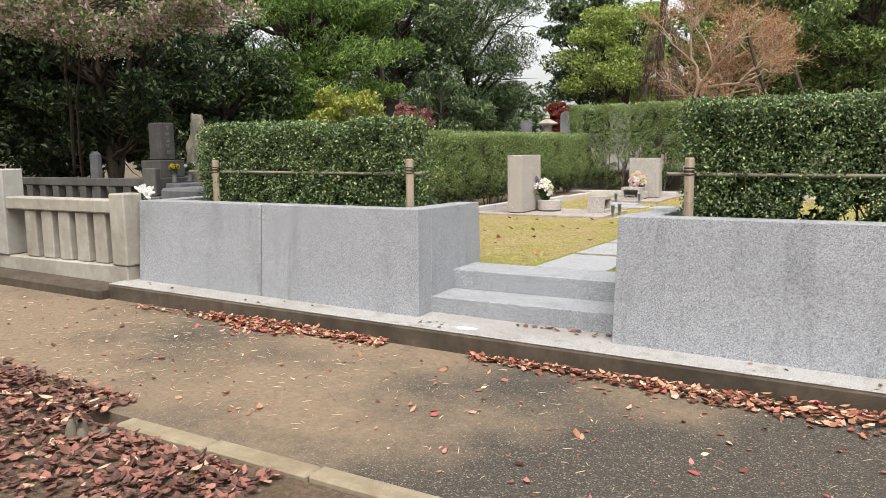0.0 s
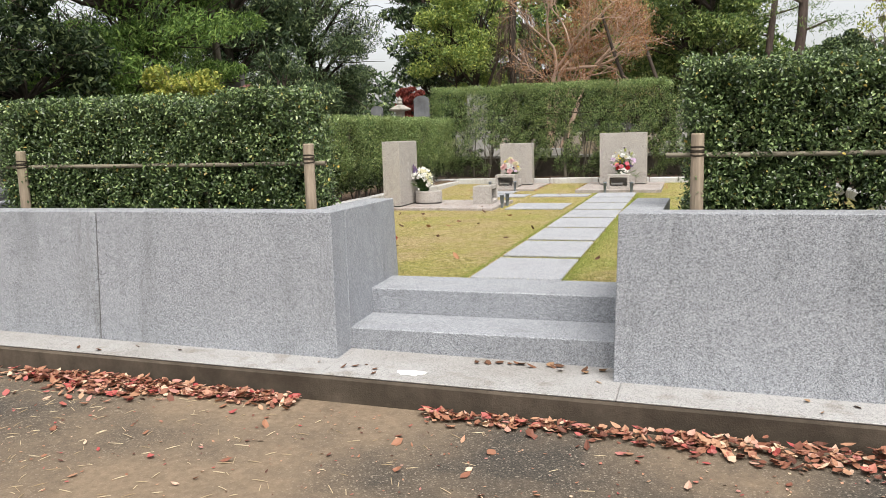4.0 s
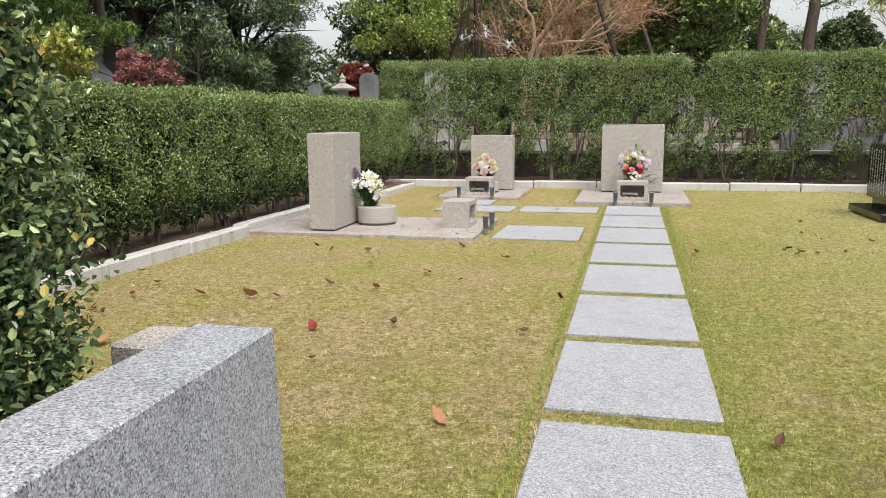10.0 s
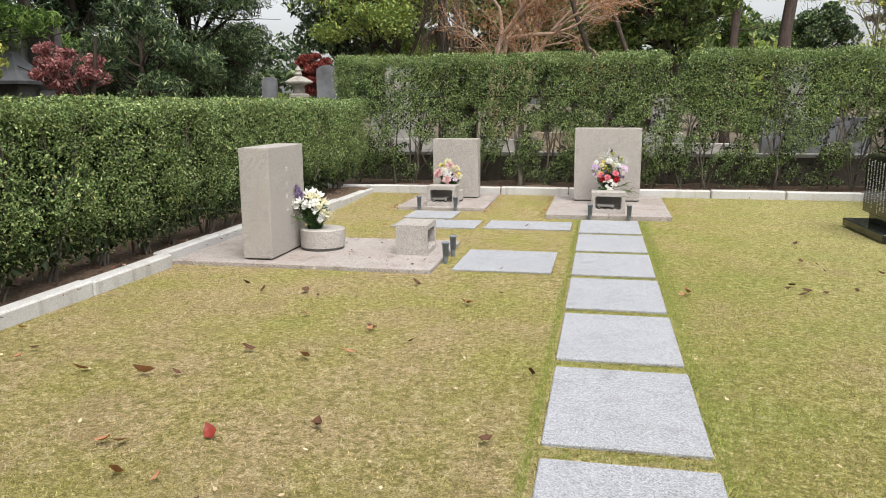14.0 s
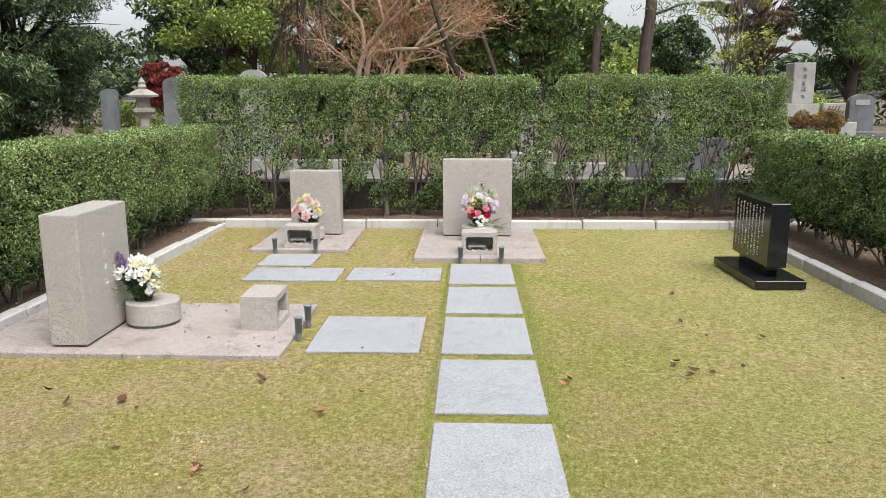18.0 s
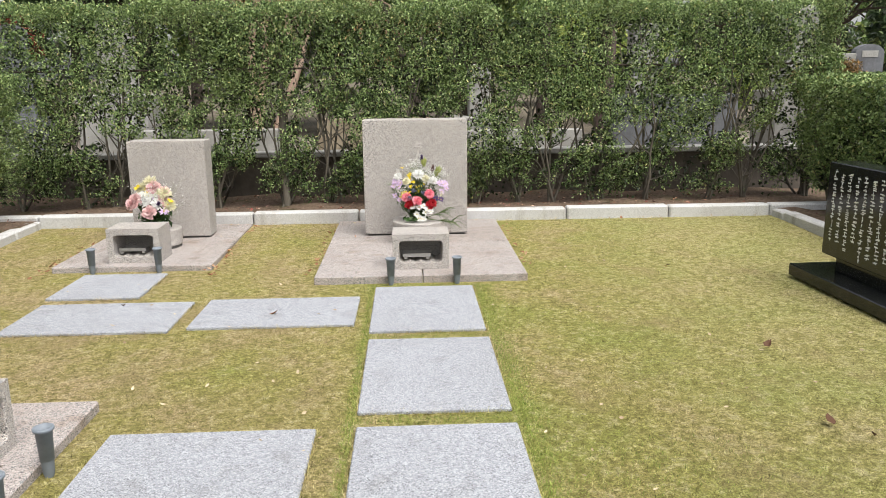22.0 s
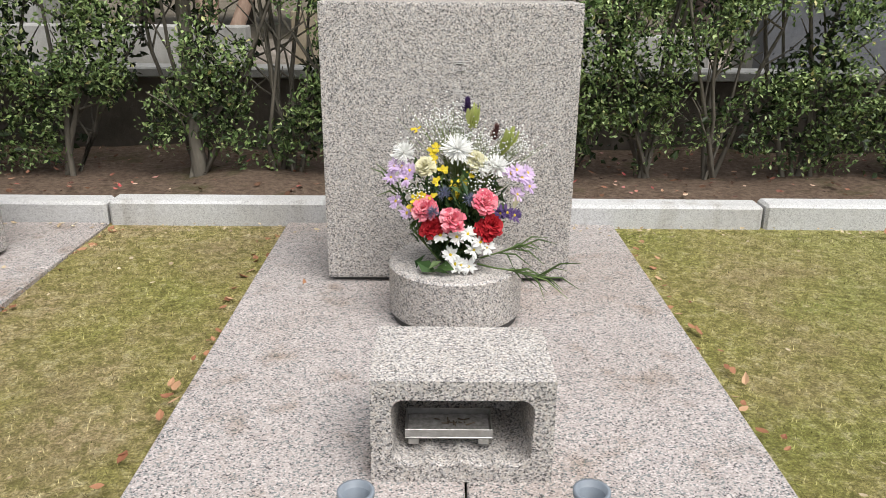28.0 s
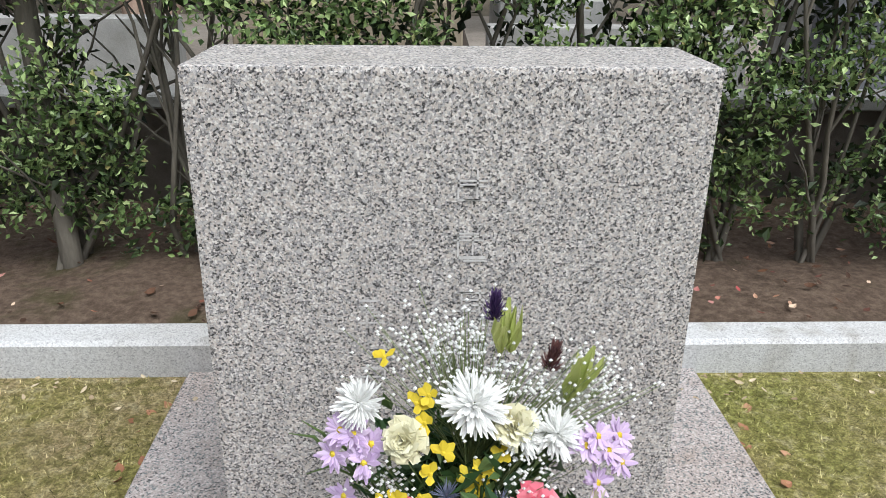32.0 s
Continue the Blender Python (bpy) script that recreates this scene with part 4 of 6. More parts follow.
hedge("clipped green hedge behind the granite wall", -3.36, -1.08, -9.97, -9.50, 0.26, 1.285, 5, 78000, 4, [(1, False, 1.0), (0, True, 1.0), (0, False, 0.6), TOP], gap=0.5, leaf=0.0225, splay=0.45, glossy=True, loose=-1.15)
hedge("clipped green hedge behind the granite wall", 1.10, 5.2, -10.01, -9.56, 0.24, 1.335, 10, 115000, 5, [(1, False, 1.0), (0, False, 1.0), TOP], gap=0.7, leaf=0.0205, splay=0.45, bias=1.25, loose=-1.1, glossy=True)


# thin support rail and a mossy post inside the tall hedge
r = rng(60)
t = Tubes(6)
t.add(bent((-3.8, 0.82, 1.33), (3.8, 0.82, 1.34), r, 0.004, 16), [0.010] * 16)
tagged(t.build("support_rail", dark_bark), "thin dark support rail along the tall hedge", "fence rail")
t = Tubes(8)
t.add(np.array([[-1.22, 0.93, 0.0], [-1.22, 0.93, 0.8], [-1.22, 0.93, 1.5]]), [0.036, 0.034, 0.030])
tagged(t.build("support_post", grey_bark), "round mossy support post inside the tall hedge", "fence post")


# ---- low wall and plots behind the back hedge ----
wb = tagged(empty("wall_back"), "low stained concrete wall behind the hedge", "wall", kind="structure")
part("wall_body", block(-4.3, 7.0, 1.62, 1.76, -0.1, 0.475, 0.006), wall_concrete, wb)
part("coping", block(-4.3, 7.0, 1.59, 1.79, 0.475, 0.53, 0.008), pale_stone, wb, "paler coping stones")

for x0, x1, y0, y1, h, m in ((-3.9, -1.6, 3.6, 3.8, 0.62, pale_stone), (0.4, 2.2, 3.9, 4.1, 0.55, pale_stone), (2.4, 4.0, 3.3, 3.5, 1.0, slate_stone), (-1.2, 0.2, 3.4, 3.6, 0.75, border_concrete)):
    tagged(part("plot_wall", block(x0, x1, y0, y1, -0.05, h, 0.01), m), "low stone wall of a neighbouring plot", "wall", kind="structure")


def tomb(x, y, w, h, d, base, material, label, round_top=False, rz=0):
    ob = empty("tombstone", pose(x, y, 0, 0, 0, rz))
    z = 0.0
    for bw, bh in base:
        part("base_stone", block(-bw / 2, bw / 2, -bw / 2 * 0.9, bw / 2 * 0.9, z, z + bh, 0.012), pale_stone if bw > 0.9 else material, ob)
        z += bh
    if round_top:
        out = [(-w / 2, 0), (w / 2, 0)] + [(w / 2 * math.cos(a), h - w * 0.32 + w * 0.32 * math.sin(a)) for a in (radians(180 * i / 12) for i in range(13))]
        bm = prism(out, -d / 2, d / 2)
        bm.transform(Matrix.Translation((0, 0, z)))
        part("stele", bm, material, ob)
    else:
        part("shaft", block(-w / 2, w / 2, -d / 2, d / 2, z, z + h, 0.015), material, ob)
    return tagged(ob, label, "tombstone"), z


tomb(-5.60, 5.2, 0.40, 1.29, 0.14, [(0.8, 0.72)], slate_stone, "blue-grey round-topped tombstone above the hedge", True, 12)
tomb(-7.02, 5.6, 0.31, 1.09, 0.12, [(0.8, 0.72)], slate_stone, "narrow blue-grey round-topped tombstone above the hedge", True, 12)
ob, z = tomb(6.34, 6.6, 0.42, 0.78, 0.42, [(1.0, 0.95), (0.62, 0.56)], pale_stone, "pale square granite pillar with engraved column")
signs(ob, 0.0, -0.212, z + 0.70, 0.10, 0.03, 5, 71, dark_letters)
ob, z = tomb(7.76, 7.0, 0.50, 0.74, 0.16, [(0.85, 0.95)], slate_stone, "grey round-topped tombstone beside a pillar", True)
part("pale_plate", block(-0.14, 0.14, -0.088, -0.081, z + 0.52, z + 0.63, 0.002), pale_stone, ob, "small pale plate let into the stone")
tagged(part("stone_block", block(6.68, 7.05, 5.6, 5.9, 0, 1.175, 0.01), pale_stone), "white stone block beside a pillar", "block")
ob = empty("name_plaque", Matrix.Translation((6.80, 6.05, 0)))
part("panel", block(-0.21, 0.21, -0.03, 0.03, -0.02, 1.52, 0.01), pale_stone, ob)
for i in range(4):
    bar = part("dark_bar", block(-0.012, 0.012, -0.003, 0.0, -0.045, 0.045, 0), dark_letters, ob)
    bar.matrix_local = Matrix.Translation((-0.10 + 0.062 * i, -0.0305, 1.43)) @ Matrix.Rotation(radians(28), 4, "Y")
for i in range(2):
    bar = part("dark_bar", block(-0.10 + 0.03 * i, 0.02 + 0.03 * i, -0.003, 0.0, -0.006, 0.006, 0), dark_letters, ob)
    bar.matrix_local = Matrix.Translation((0.0, -0.0305, 1.34 - 0.05 * i)) @ Matrix.Rotation(radians(-14), 4, "Y")
tagged(ob, "white stone plaque with dark bars", "plaque")
tomb(3.1, 4.4, 0.34, 1.15, 0.34, [(0.8, 0.75)], pale_stone, "pale stone pillar half hidden by the hedge")
tomb(-3.92, 4.5, 0.46, 1.07, 0.16, [(0.9, 1.05)], pale_stone, "pale round-topped tombstone half hidden by the hedge", True)
tomb(0.9, 4.6, 0.3, 0.7, 0.3, [(0.8, 0.7)], pale_stone, "pale stone pillar half hidden by the hedge")

# stone lantern
ob = empty("stone_lantern", Matrix.Translation((-6.21, 5.2, 0)) @ Matrix.Diagonal((0.82, 0.82, 1, 1)))
part("pedestal", turned([(0.36, 0.0), (0.36, 0.85), (0.30, 0.9), (0.30, 0.98)], 6), lantern_stone, ob)
part("shaft", turned([(0.20, 0.98), (0.15, 1.03), (0.12, 1.12), (0.12, 1.25), (0.17, 1.33)], 20), lantern_stone, ob)
part("platform", turned([(0.18, 1.33), (0.27, 1.38), (0.27, 1.43), (0.19, 1.46)], 6), lantern_stone, ob)
part("fire_box", turned([(0.155, 1.46), (0.155, 1.63)], 6), lantern_stone, ob)
part("roof", turned([(0.17, 1.63), (0.37, 1.66), (0.38, 1.69), (0.22, 1.76), (0.10, 1.80)], 6), lantern_stone, ob)
part("finial", turned([(0.08, 1.80), (0.10, 1.84), (0.07, 1.89), (0.085, 1.92), (0.045, 1.97), (0.004, 2.02)], 14), lantern_stone, ob)
tagged(ob, "weathered stone lantern with a flared hexagonal roof", "stone lantern")


# ---- neighbouring plot beyond the stone fence ----
fence = empty("stone_fence", Matrix.Translation((0.10, -0.16, 0.03)))
part("base_wall", block(-7.9, -3.88, -10.36, -10.16, -0.3, -0.005, 0.012), old_concrete, fence)
part("end_post", block(-4.07, -3.86, -10.37, -10.16, -0.003, 0.66, 0.012), old_concrete, fence)
part("top_rail", block(-7.7, -4.075, -10.36, -10.18, 0.475, 0.60, 0.012), old_concrete, fence)
part("end_post", block(-5.98, -5.72, -10.38, -10.15, -0.003, 0.88, 0.012), pale_stone, fence, "pale square gate post")
for i in range(13):
    x = -4.28 - i * 0.272
    if not -6.15 < x < -5.55:
        part("baluster", block(x - 0.088, x + 0.088, -10.33, -10.20, -0.003, 0.474, 0.01), old_concrete, fence)
part("back_panel", block(-7.9, -3.9, -10.175, -10.12, -0.3, 0.47, 0), old_concrete, fence, "shaded stone behind the balusters")
tagged(fence, "old weathered stone balustrade beside the lane", "fence")

inner = empty("stone_fence", Matrix.Translation((-0.85, -1.82, 0.06)))
part("top_rail", block(-9.2, -5.2, -6.55, -6.42, 0.55, 0.66, 0.01), dark_stone, inner)
for i in range(13):
    x = -9.1 + i * 0.31
    part("baluster", block(x - 0.07, x + 0.07, -6.54, -6.43, -0.02, 0.55, 0.01), dark_stone, inner)
tagged(inner, "dark old stone balustrade in a shaded plot", "fence")
ob, z = tomb(-6.36, -7.89, 0.24, 0.50, 0.24, [(0.92, 0.22), (0.58, 0.5), (0.42, 0.23)], dark_stone, "dark square tombstone with engraved column", rz=90)
signs(ob, 0.0, -0.122, z + 0.46, 0.06, 0.02, 5, 91, pale_stone)
tomb(-5.92, -8.45, 0.17, 0.36, 0.17, [(0.26, 0.5)], dark_stone, "dark stone post with a flat cap", rz=28)
tagged(part("stone_slab", block(-4.82, -4.25, -9.25, -8.7, -0.02, 0.66, 0.03), slate_stone), "broad grey grave slab", "grave slab")
bm = bmesh.new()
bmesh.ops.create_icosphere(bm, subdivisions=4, radius=1)
for v in bm.verts:
    n = noise.noise(v.co * 1.9) * 0.30 + noise.noise(v.co * 4.2) * 0.26 + noise.noise(v.co * 9) * 0.13 + noise.noise(v.co * 19) * 0.06
    wide = max(0.02, math.hypot(v.co.x, v.co.y)) ** -0.55 * (1.0 - 0.22 * v.co.z - 0.22 * math.exp(-((v.co.z - 0.5) / 0.14) ** 2))
    v.co = Vector((v.co.x * wide * 0.140, v.co.y * wide * 0.135, v.co.z * 0.57)) + v.co * n * 0.16 + Vector((-6.43, -7.2, 1.02))
tagged(part("natural_boulder", bm, border_stone, smooth=True), "rough upright pale boulder beside the hedge", "boulder")
tagged(part("boulder_base", block(-6.8, -6.05, -7.5, -6.9, -0.02, 0.48, 0.02), dark_stone), "dark stone base under a boulder", "base")
tagged(part("stone_pillar", block(-7.40, -7.25, -8.3, -8.15, -0.02, 1.08, 0.05), slate_stone), "worn upright stone in a shaded plot", "stone pillar")


# roofed monument and dark stele above the hedge
ob = empty("stone_monument", Matrix.Translation((-7.75, -0.6, 0)))
part("pedestal", block(-0.42, 0.42, -0.3, 0.3, -0.02, 1.45, 0.02), dark_stone, ob)
part("stele", block(-0.02, 0.42, 0.05, 0.2, 1.45, 2.36, 0.01), dark_stone, ob, "dark upright stele")
part("side_stone", block(-0.36, -0.06, 0.0, 0.2, 1.45, 2.28, 0.01), pale_stone, ob, "pale side stone")
bm = turned([(0.52, 1.52), (0.54, 1.56), (0.30, 1.70), (0.16, 1.84), (0.09, 1.92)], 4)
bm.transform(Matrix.Translation((0.12, -0.42, 0)) @ Matrix.Rotation(radians(45), 4, "Z"))
part("roof", bm, slate_stone, ob, "small grey stone roof")
part("shaft", block(-0.1, 0.34, -0.62, -0.22, -0.02, 1.53, 0.02), dark_stone, ob)
tagged(ob, "dark stele with a small stone roof above the hedge", "monument")


# ---- trees ----
def tree(name, label, base, trunk_top, crown, clumps, count, leaf, mat_leaf, mat_bark, seed, trunk=0.12, stems=1, droop=0.0, hollow=0.55, squash=0.75, flat=1.0, width=0.45):
    """Trunk, limbs out to leafy clumps, and leaves. crown: middle and half sizes."""
    r = rng(seed)
    ob = empty(name, Matrix.Translation(base))
    base = np.asarray(base, float)
    mid, half = np.asarray(crown[0], float) - base, np.asarray(crown[1], float)
    if name in ("dark_evergreen", "garden_shrub", "far_evergreen"):
        count, leaf = int(count * 0.72), leaf * 1.15
    t = Tubes(5)
    tops = []
    for s in range(stems):
        top = np.asarray(trunk_top, float) - base + (r.normal(0, half * 0.25) if stems > 1 else 0)
        path = bent((r.normal(0, 0.05) * (stems > 1), r.normal(0, 0.05) * (stems > 1), -0.05), top, r, 0.06, 9)
        t.add(path, np.linspace(trunk, trunk * 0.35, 9) * (1 if s == 0 else 0.75))
        tops.append(path)
    d = r.normal(0, 1, (clumps, 3))
    d /= np.linalg.norm(d, axis=1)[:, None]
    rad = r.uniform(0.35, 1.0, clumps) ** 0.6
    cen = mid + d * rad[:, None] * half * 0.86
    size = half.mean() * r.uniform(0.16, 0.34, clumps) * (14 / clumps) ** 0.25
    for c in cen:
        path = tops[r.integers(0, len(tops))]
        k = int(np.clip(np.argmin(np.linalg.norm(path - c * [1, 1, 0.75], axis=1)), 2, 8))
        line = bent(path[k], c, r, 0.14, 6)
        t.add(line, np.linspace(trunk * 0.32, trunk * 0.05, 6))
        for _ in range(3):
            e = c + r.normal(0, 1, 3) * half.mean() * 0.14
            t.add(bent(line[3], e, r, 0.15, 4), np.linspace(trunk * 0.10, 0.004, 4))
    t.build("trunk", mat_bark, ob)
    which = r.integers(0, clumps, count)
    o = r.normal(0, 1, (count, 3))
    o /= np.linalg.norm(o, axis=1)[:, None]
    o *= (hollow + (1 - hollow) * r.uniform(0, 1.25, count) ** 0.7)[:, None]
    p = cen[which] + o * size[which][:, None] * [1.25, 1.25, squash]
    p[:, 2] += 0.15 * size[which] * wave(p, 5.0, seed)
    leaves("crown", p, r, leaf, leaf * width, mat_leaf, ob, droop)
    return tagged(ob, label, "tree")


tree("cypress_tree", "dense dark green cypress with feathery sprays", (-9.4, -1.2, 0), (-9.4, -1.2, 7.0), ((-9.4, -1.2, 3.6), (2.9, 2.6, 3.6)), 90, 62000, 0.115, cypress_leaf, dark_bark, 101, 0.2, droop=0.6, squash=0.42, width=0.26)
tree("podocarp_tree", "big dark evergreen tree with narrow leaves", (-9.6, 7.0, 0), (-9.7, 7.0, 6.5), ((-9.65, 7.0, 4.1), (2.5, 2.4, 3.9)), 95, 60000, 0.13, podo_leaf, dark_bark, 102, 0.22, hollow=0.4, width=0.22)
tree("podocarp_tree", "dark evergreen tree with narrow leaves", (-13.8, 5.5, 0), (-13.8, 5.5, 7.0), ((-13.8, 5.5, 4.6), (3.2, 2.8, 4.0)), 60, 26000, 0.18, podo_leaf, dark_bark, 103, 0.22, width=0.24)
REACH = (0.28, 0.40, 0.55, 0.72, 0.95, 2.2)


def limb(t, tips, r, a, d, radius, level):
    """A crooked limb that forks again and again into twigs."""
    path = [np.array(a, float)]
    d = np.array(d, float)
    length = REACH[level] * r.uniform(0.85, 1.15)
    crook = 0.09 if level == 5 else 0.17
    for _ in range(5):
        d = d + r.normal(0, crook, 3)
        d[2] += 0.03
        d /= np.linalg.norm(d)
        path.append(path[-1] + d * length / 5)
    path = np.array(path)
    t.add(path, np.linspace(radius, radius * 0.62, 6))
    if level == 0:
        tips.append(path)
        return
    for k in range(3 if level != 2 else 4):
        at = path[-1] if k < 2 else path[r.integers(2, 5)]
        n = d + r.normal(0, 0.52, 3) * [1.15, 0.9, 0.75]
        n[2] += 0.10
        limb(t, tips, r, at, n / np.linalg.norm(n), radius * (0.60 if k < 2 else 0.45), level - 1)


ob = empty("crape_myrtle", Matrix.Translation((-2.05, 4.3, 0)))
r = rng(104)
t, tips = Tubes(6), []
for d in ((0.24, 0.05, 1), (0.02, 0.12, 1), (-0.16, -0.02, 1)):
    limb(t, tips, r, (r.normal(0, 0.03), r.normal(0, 0.03), -0.05), np.array(d) / np.linalg.norm(d), 0.075, 5)
t.build("trunk", myrtle_bark, ob)
tips = np.concatenate(tips)
p = tips[r.integers(0, len(tips), 15000)] + r.normal(0, 0.07, (15000, 3))
leaves("crown", p, r, 0.05, 0.022, myrtle_leaf, ob)
tagged(ob, "nearly bare tan-barked tree with rusty leaves", "tree")
tree("evergreen_tree", "glossy broad-leaved evergreen tree", (1.3, 8.2, 0), (1.3, 8.2, 5.5), ((0.9, 8.2, 4.4), (2.5, 2.0, 2.6)), 56, 40000, 0.125, broad_leaf, dark_bark, 105, 0.14, stems=3, hollow=0.3, width=0.42)
tree("olive_tree", "loose yellow-green leafy tree", (-5.4, 9.2, 0), (-5.4, 9.2, 4.6), ((-5.6, 9.2, 3.9), (1.9, 1.8, 2.2)), 44, 22000, 0.11, olive_leaf, dark_bark, 106, 0.10, stems=3, hollow=0.3)
tree("red_maple", "dome of dark red maple leaves", (-6.5, 7.0, 0), (-6.5, 7.0, 2.0), ((-6.50, 7.0, 1.9), (0.54, 0.5, 0.53)), 34, 11000, 0.07, red_leaf, dark_bark, 107, 0.05, stems=3, droop=0.6)
tree("red_maple", "small light red maple behind the hedge", (-6.0, -2.0, 0), (-6.0, -2.0, 1.8), ((-6.12, -2.0, 1.64), (0.42, 0.4, 0.42)), 24, 3000, 0.06, light_red_leaf, dark_bark, 108, 0.05, stems=2)
tree("yellow_shrub", "yellow-green leafy shrub above the hedge", (-6.45, -3.1, 0), (-6.45, -3.1, 1.5), ((-6.95, -3.1, 1.68), (1.0, 0.6, 0.62)), 36, 7000, 0.09, yellow_leaf, grey_bark, 109, 0.03, stems=4)
tree("dull_maple", "maple with dull purplish autumn leaves overhead", (-9.6, -7.0, 0), (-8.2, -8.0, 3.3), ((-6.2, -8.6, 2.95), (2.8, 1.3, 0.75)), 60, 20000, 0.07, dull_maple, dark_bark, 110, 0.04, stems=2, hollow=0.2, squash=0.35)
tree("dark_evergreen", "deep green shaded evergreen tree", (-9.6, -6.2, 0), (-9.6, -6.0, 3.6), ((-9.4, -6.2, 2.6), (2.4, 1.6, 2.2)), 70, 34000, 0.10, shade_leaf, dark_bark, 111, 0.12, stems=2)
tree("dark_evergreen", "deep green evergreen beyond the graves", (-4.2, 14.5, 0), (-4.2, 14.5, 6.0), ((-4.2, 14.5, 4.0), (3.4, 2.0, 3.9)), 60, 20000, 0.2, broad_leaf, dark_bark, 112, 0.18)
tree("dark_evergreen", "deep green evergreen beyond the graves", (1.5, 15.0, 0), (1.5, 15.0, 6.0), ((1.2, 15.0, 3.6), (3.4, 2.0, 3.6)), 60, 20000, 0.2, broad_leaf, dark_bark, 113, 0.18)
tree("dark_evergreen", "deep green evergreen beyond the plots", (9.9, 12.0, 0), (9.9, 12.0, 6.0), ((9.9, 12.0, 4.0), (1.65, 1.5, 2.9)), 60, 34000, 0.10, podo_leaf, dark_bark, 114, 0.18, hollow=0.3)
tree("dark_evergreen", "deep green evergreen beyond the plots", (5.5, 13.0, 0), (5.5, 13.0, 3.4), ((5.5, 13.0, 2.8), (1.05, 0.9, 1.15)), 30, 14000, 0.09, podo_leaf, dark_bark, 115, 0.10)
tree("browning_pine", "tall pine with brown autumn layers", (9.2, 17.0, 0), (9.2, 17.0, 6.6), ((9.2, 17.0, 4.6), (1.9, 1.7, 2.3)), 46, 20000, 0.15, brown_pine, pine_bark, 116, 0.16, squash=0.28, width=0.2)
tree("bare_tree", "thin tree with a few yellow leaves", (6.2, 11.0, 0), (6.4, 11.0, 4.6), ((6.4, 11.0, 3.6), (1.3, 1.0, 1.6)), 26, 900, 0.11, yellow_leaf, grey_bark, 117, 0.05, stems=3, hollow=0.0)
tree("young_pine", "pine sapling with fresh green needles", (6.2, 2.3, 0), (6.2, 2.3, 3.2), ((6.2, 2.3, 2.5), (1.1, 0.9, 1.1)), 26, 9000, 0.16, pine_leaf, pine_bark, 118, 0.04, hollow=0.05, width=0.07, droop=-0.3)
tree("low_shrub", "rounded rusty azalea shrub by a pillar", (6.15, 5.3, 0), (6.15, 5.3, 1.1), ((6.15, 5.3, 1.18), (0.68, 0.45, 0.32)), 30, 7000, 0.045, azalea_leaf, grey_bark, 119, 0.02, stems=3)
tree("dark_evergreen", "dark hedge-like evergreen on a far plot", (-11.8, -8.0, 0), (-11.8, -8.0, 3.6), ((-11.8, -8.0, 2.6), (2.6, 2.0, 2.9)), 60, 26000, 0.12, shade_leaf, dark_bark, 122, 0.12)
tree("dark_evergreen", "deep green shaded evergreen tree", (-12.8, -5.2, 0), (-12.8, -5.2, 4.5), ((-12.8, -5.2, 2.7), (3.0, 2.2, 3.0)), 70, 30000, 0.13, shade_leaf, dark_bark, 125, 0.12)
tree("dark_evergreen", "deep green shaded evergreen tree", (-16.5, -3.0, 0), (-16.5, -3.0, 5.5), ((-16.5, -3.0, 3.4), (4.0, 2.5, 3.6)), 60, 24000, 0.18, shade_leaf, dark_bark, 126, 0.15)
tree("far_evergreen", "distant evergreen beyond the plots", (17.0, 22.0, 0), (17.0, 22.0, 5.0), ((17.0, 22.0, 3.5), (5.0, 3.0, 3.2)), 40, 9000, 0.26, broad_leaf, dark_bark, 123, 0.2)
for i, (x, y, w, h, m) in enumerate(((4.2, 9.5, 1.6, 0.9, broad_leaf), (8.0, 9.2, 1.3, 0.95, olive_leaf), (11.5, 8.5, 2.0, 1.0, olive_leaf), (-0.6, 10.0, 1.8, 1.0, broad_leaf), (-8.6, 10.5, 1.8, 0.8, olive_leaf), (7.2, 12.5, 2.0, 1.0, olive_leaf))):
    tree("garden_shrub", "rounded green garden shrub between the plots", (x, y, 0), (x, y, h * 1.2), ((x, y, h), (w, 0.8, h * 0.95)), 26, 7000, 0.10, m, grey_bark, 140 + i, 0.03, stems=4)
tree("far_evergreen", "distant evergreen beyond the plots", (6.0, 26.0, 0), (6.0, 26.0, 4.0), ((6.0, 26.0, 2.4), (6.0, 3.0, 2.3)), 40, 9000, 0.26, olive_leaf, dark_bark, 124, 0.2)


tree("dark_evergreen", "deep green evergreen beyond the graves", (-10.8, 4.6, 0), (-10.8, 4.6, 7.0), ((-10.6, 4.6, 4.2), (2.0, 1.8, 4.0)), 70, 26000, 0.17, podo_leaf, dark_bark, 127, 0.18, width=0.3)
tree("dark_evergreen", "deep green evergreen beyond the graves", (-7.4, 12.2, 0), (-7.9, 12.2, 6.0), ((-7.5, 12.2, 4.7), (2.0, 1.6, 2.9)), 60, 20000, 0.16, podo_leaf, dark_bark, 129, 0.14)
tree("dark_evergreen", "deep green evergreen beyond the graves", (-1.6, 11.4, 0), (-1.6, 11.4, 6.0), ((-1.6, 11.4, 4.2), (2.6, 1.6, 3.4)), 60, 22000, 0.18, broad_leaf, dark_bark, 128, 0.16)


tree("low_shrub", "bright yellow-green shrub beside a tombstone", (-6.5, -6.4, 0), (-6.5, -6.4, 0.9), ((-6.5, -6.4, 1.05), (0.4, 0.4, 0.3)), 12, 1500, 0.05, yellow_leaf, grey_bark, 130, 0.02, stems=3)


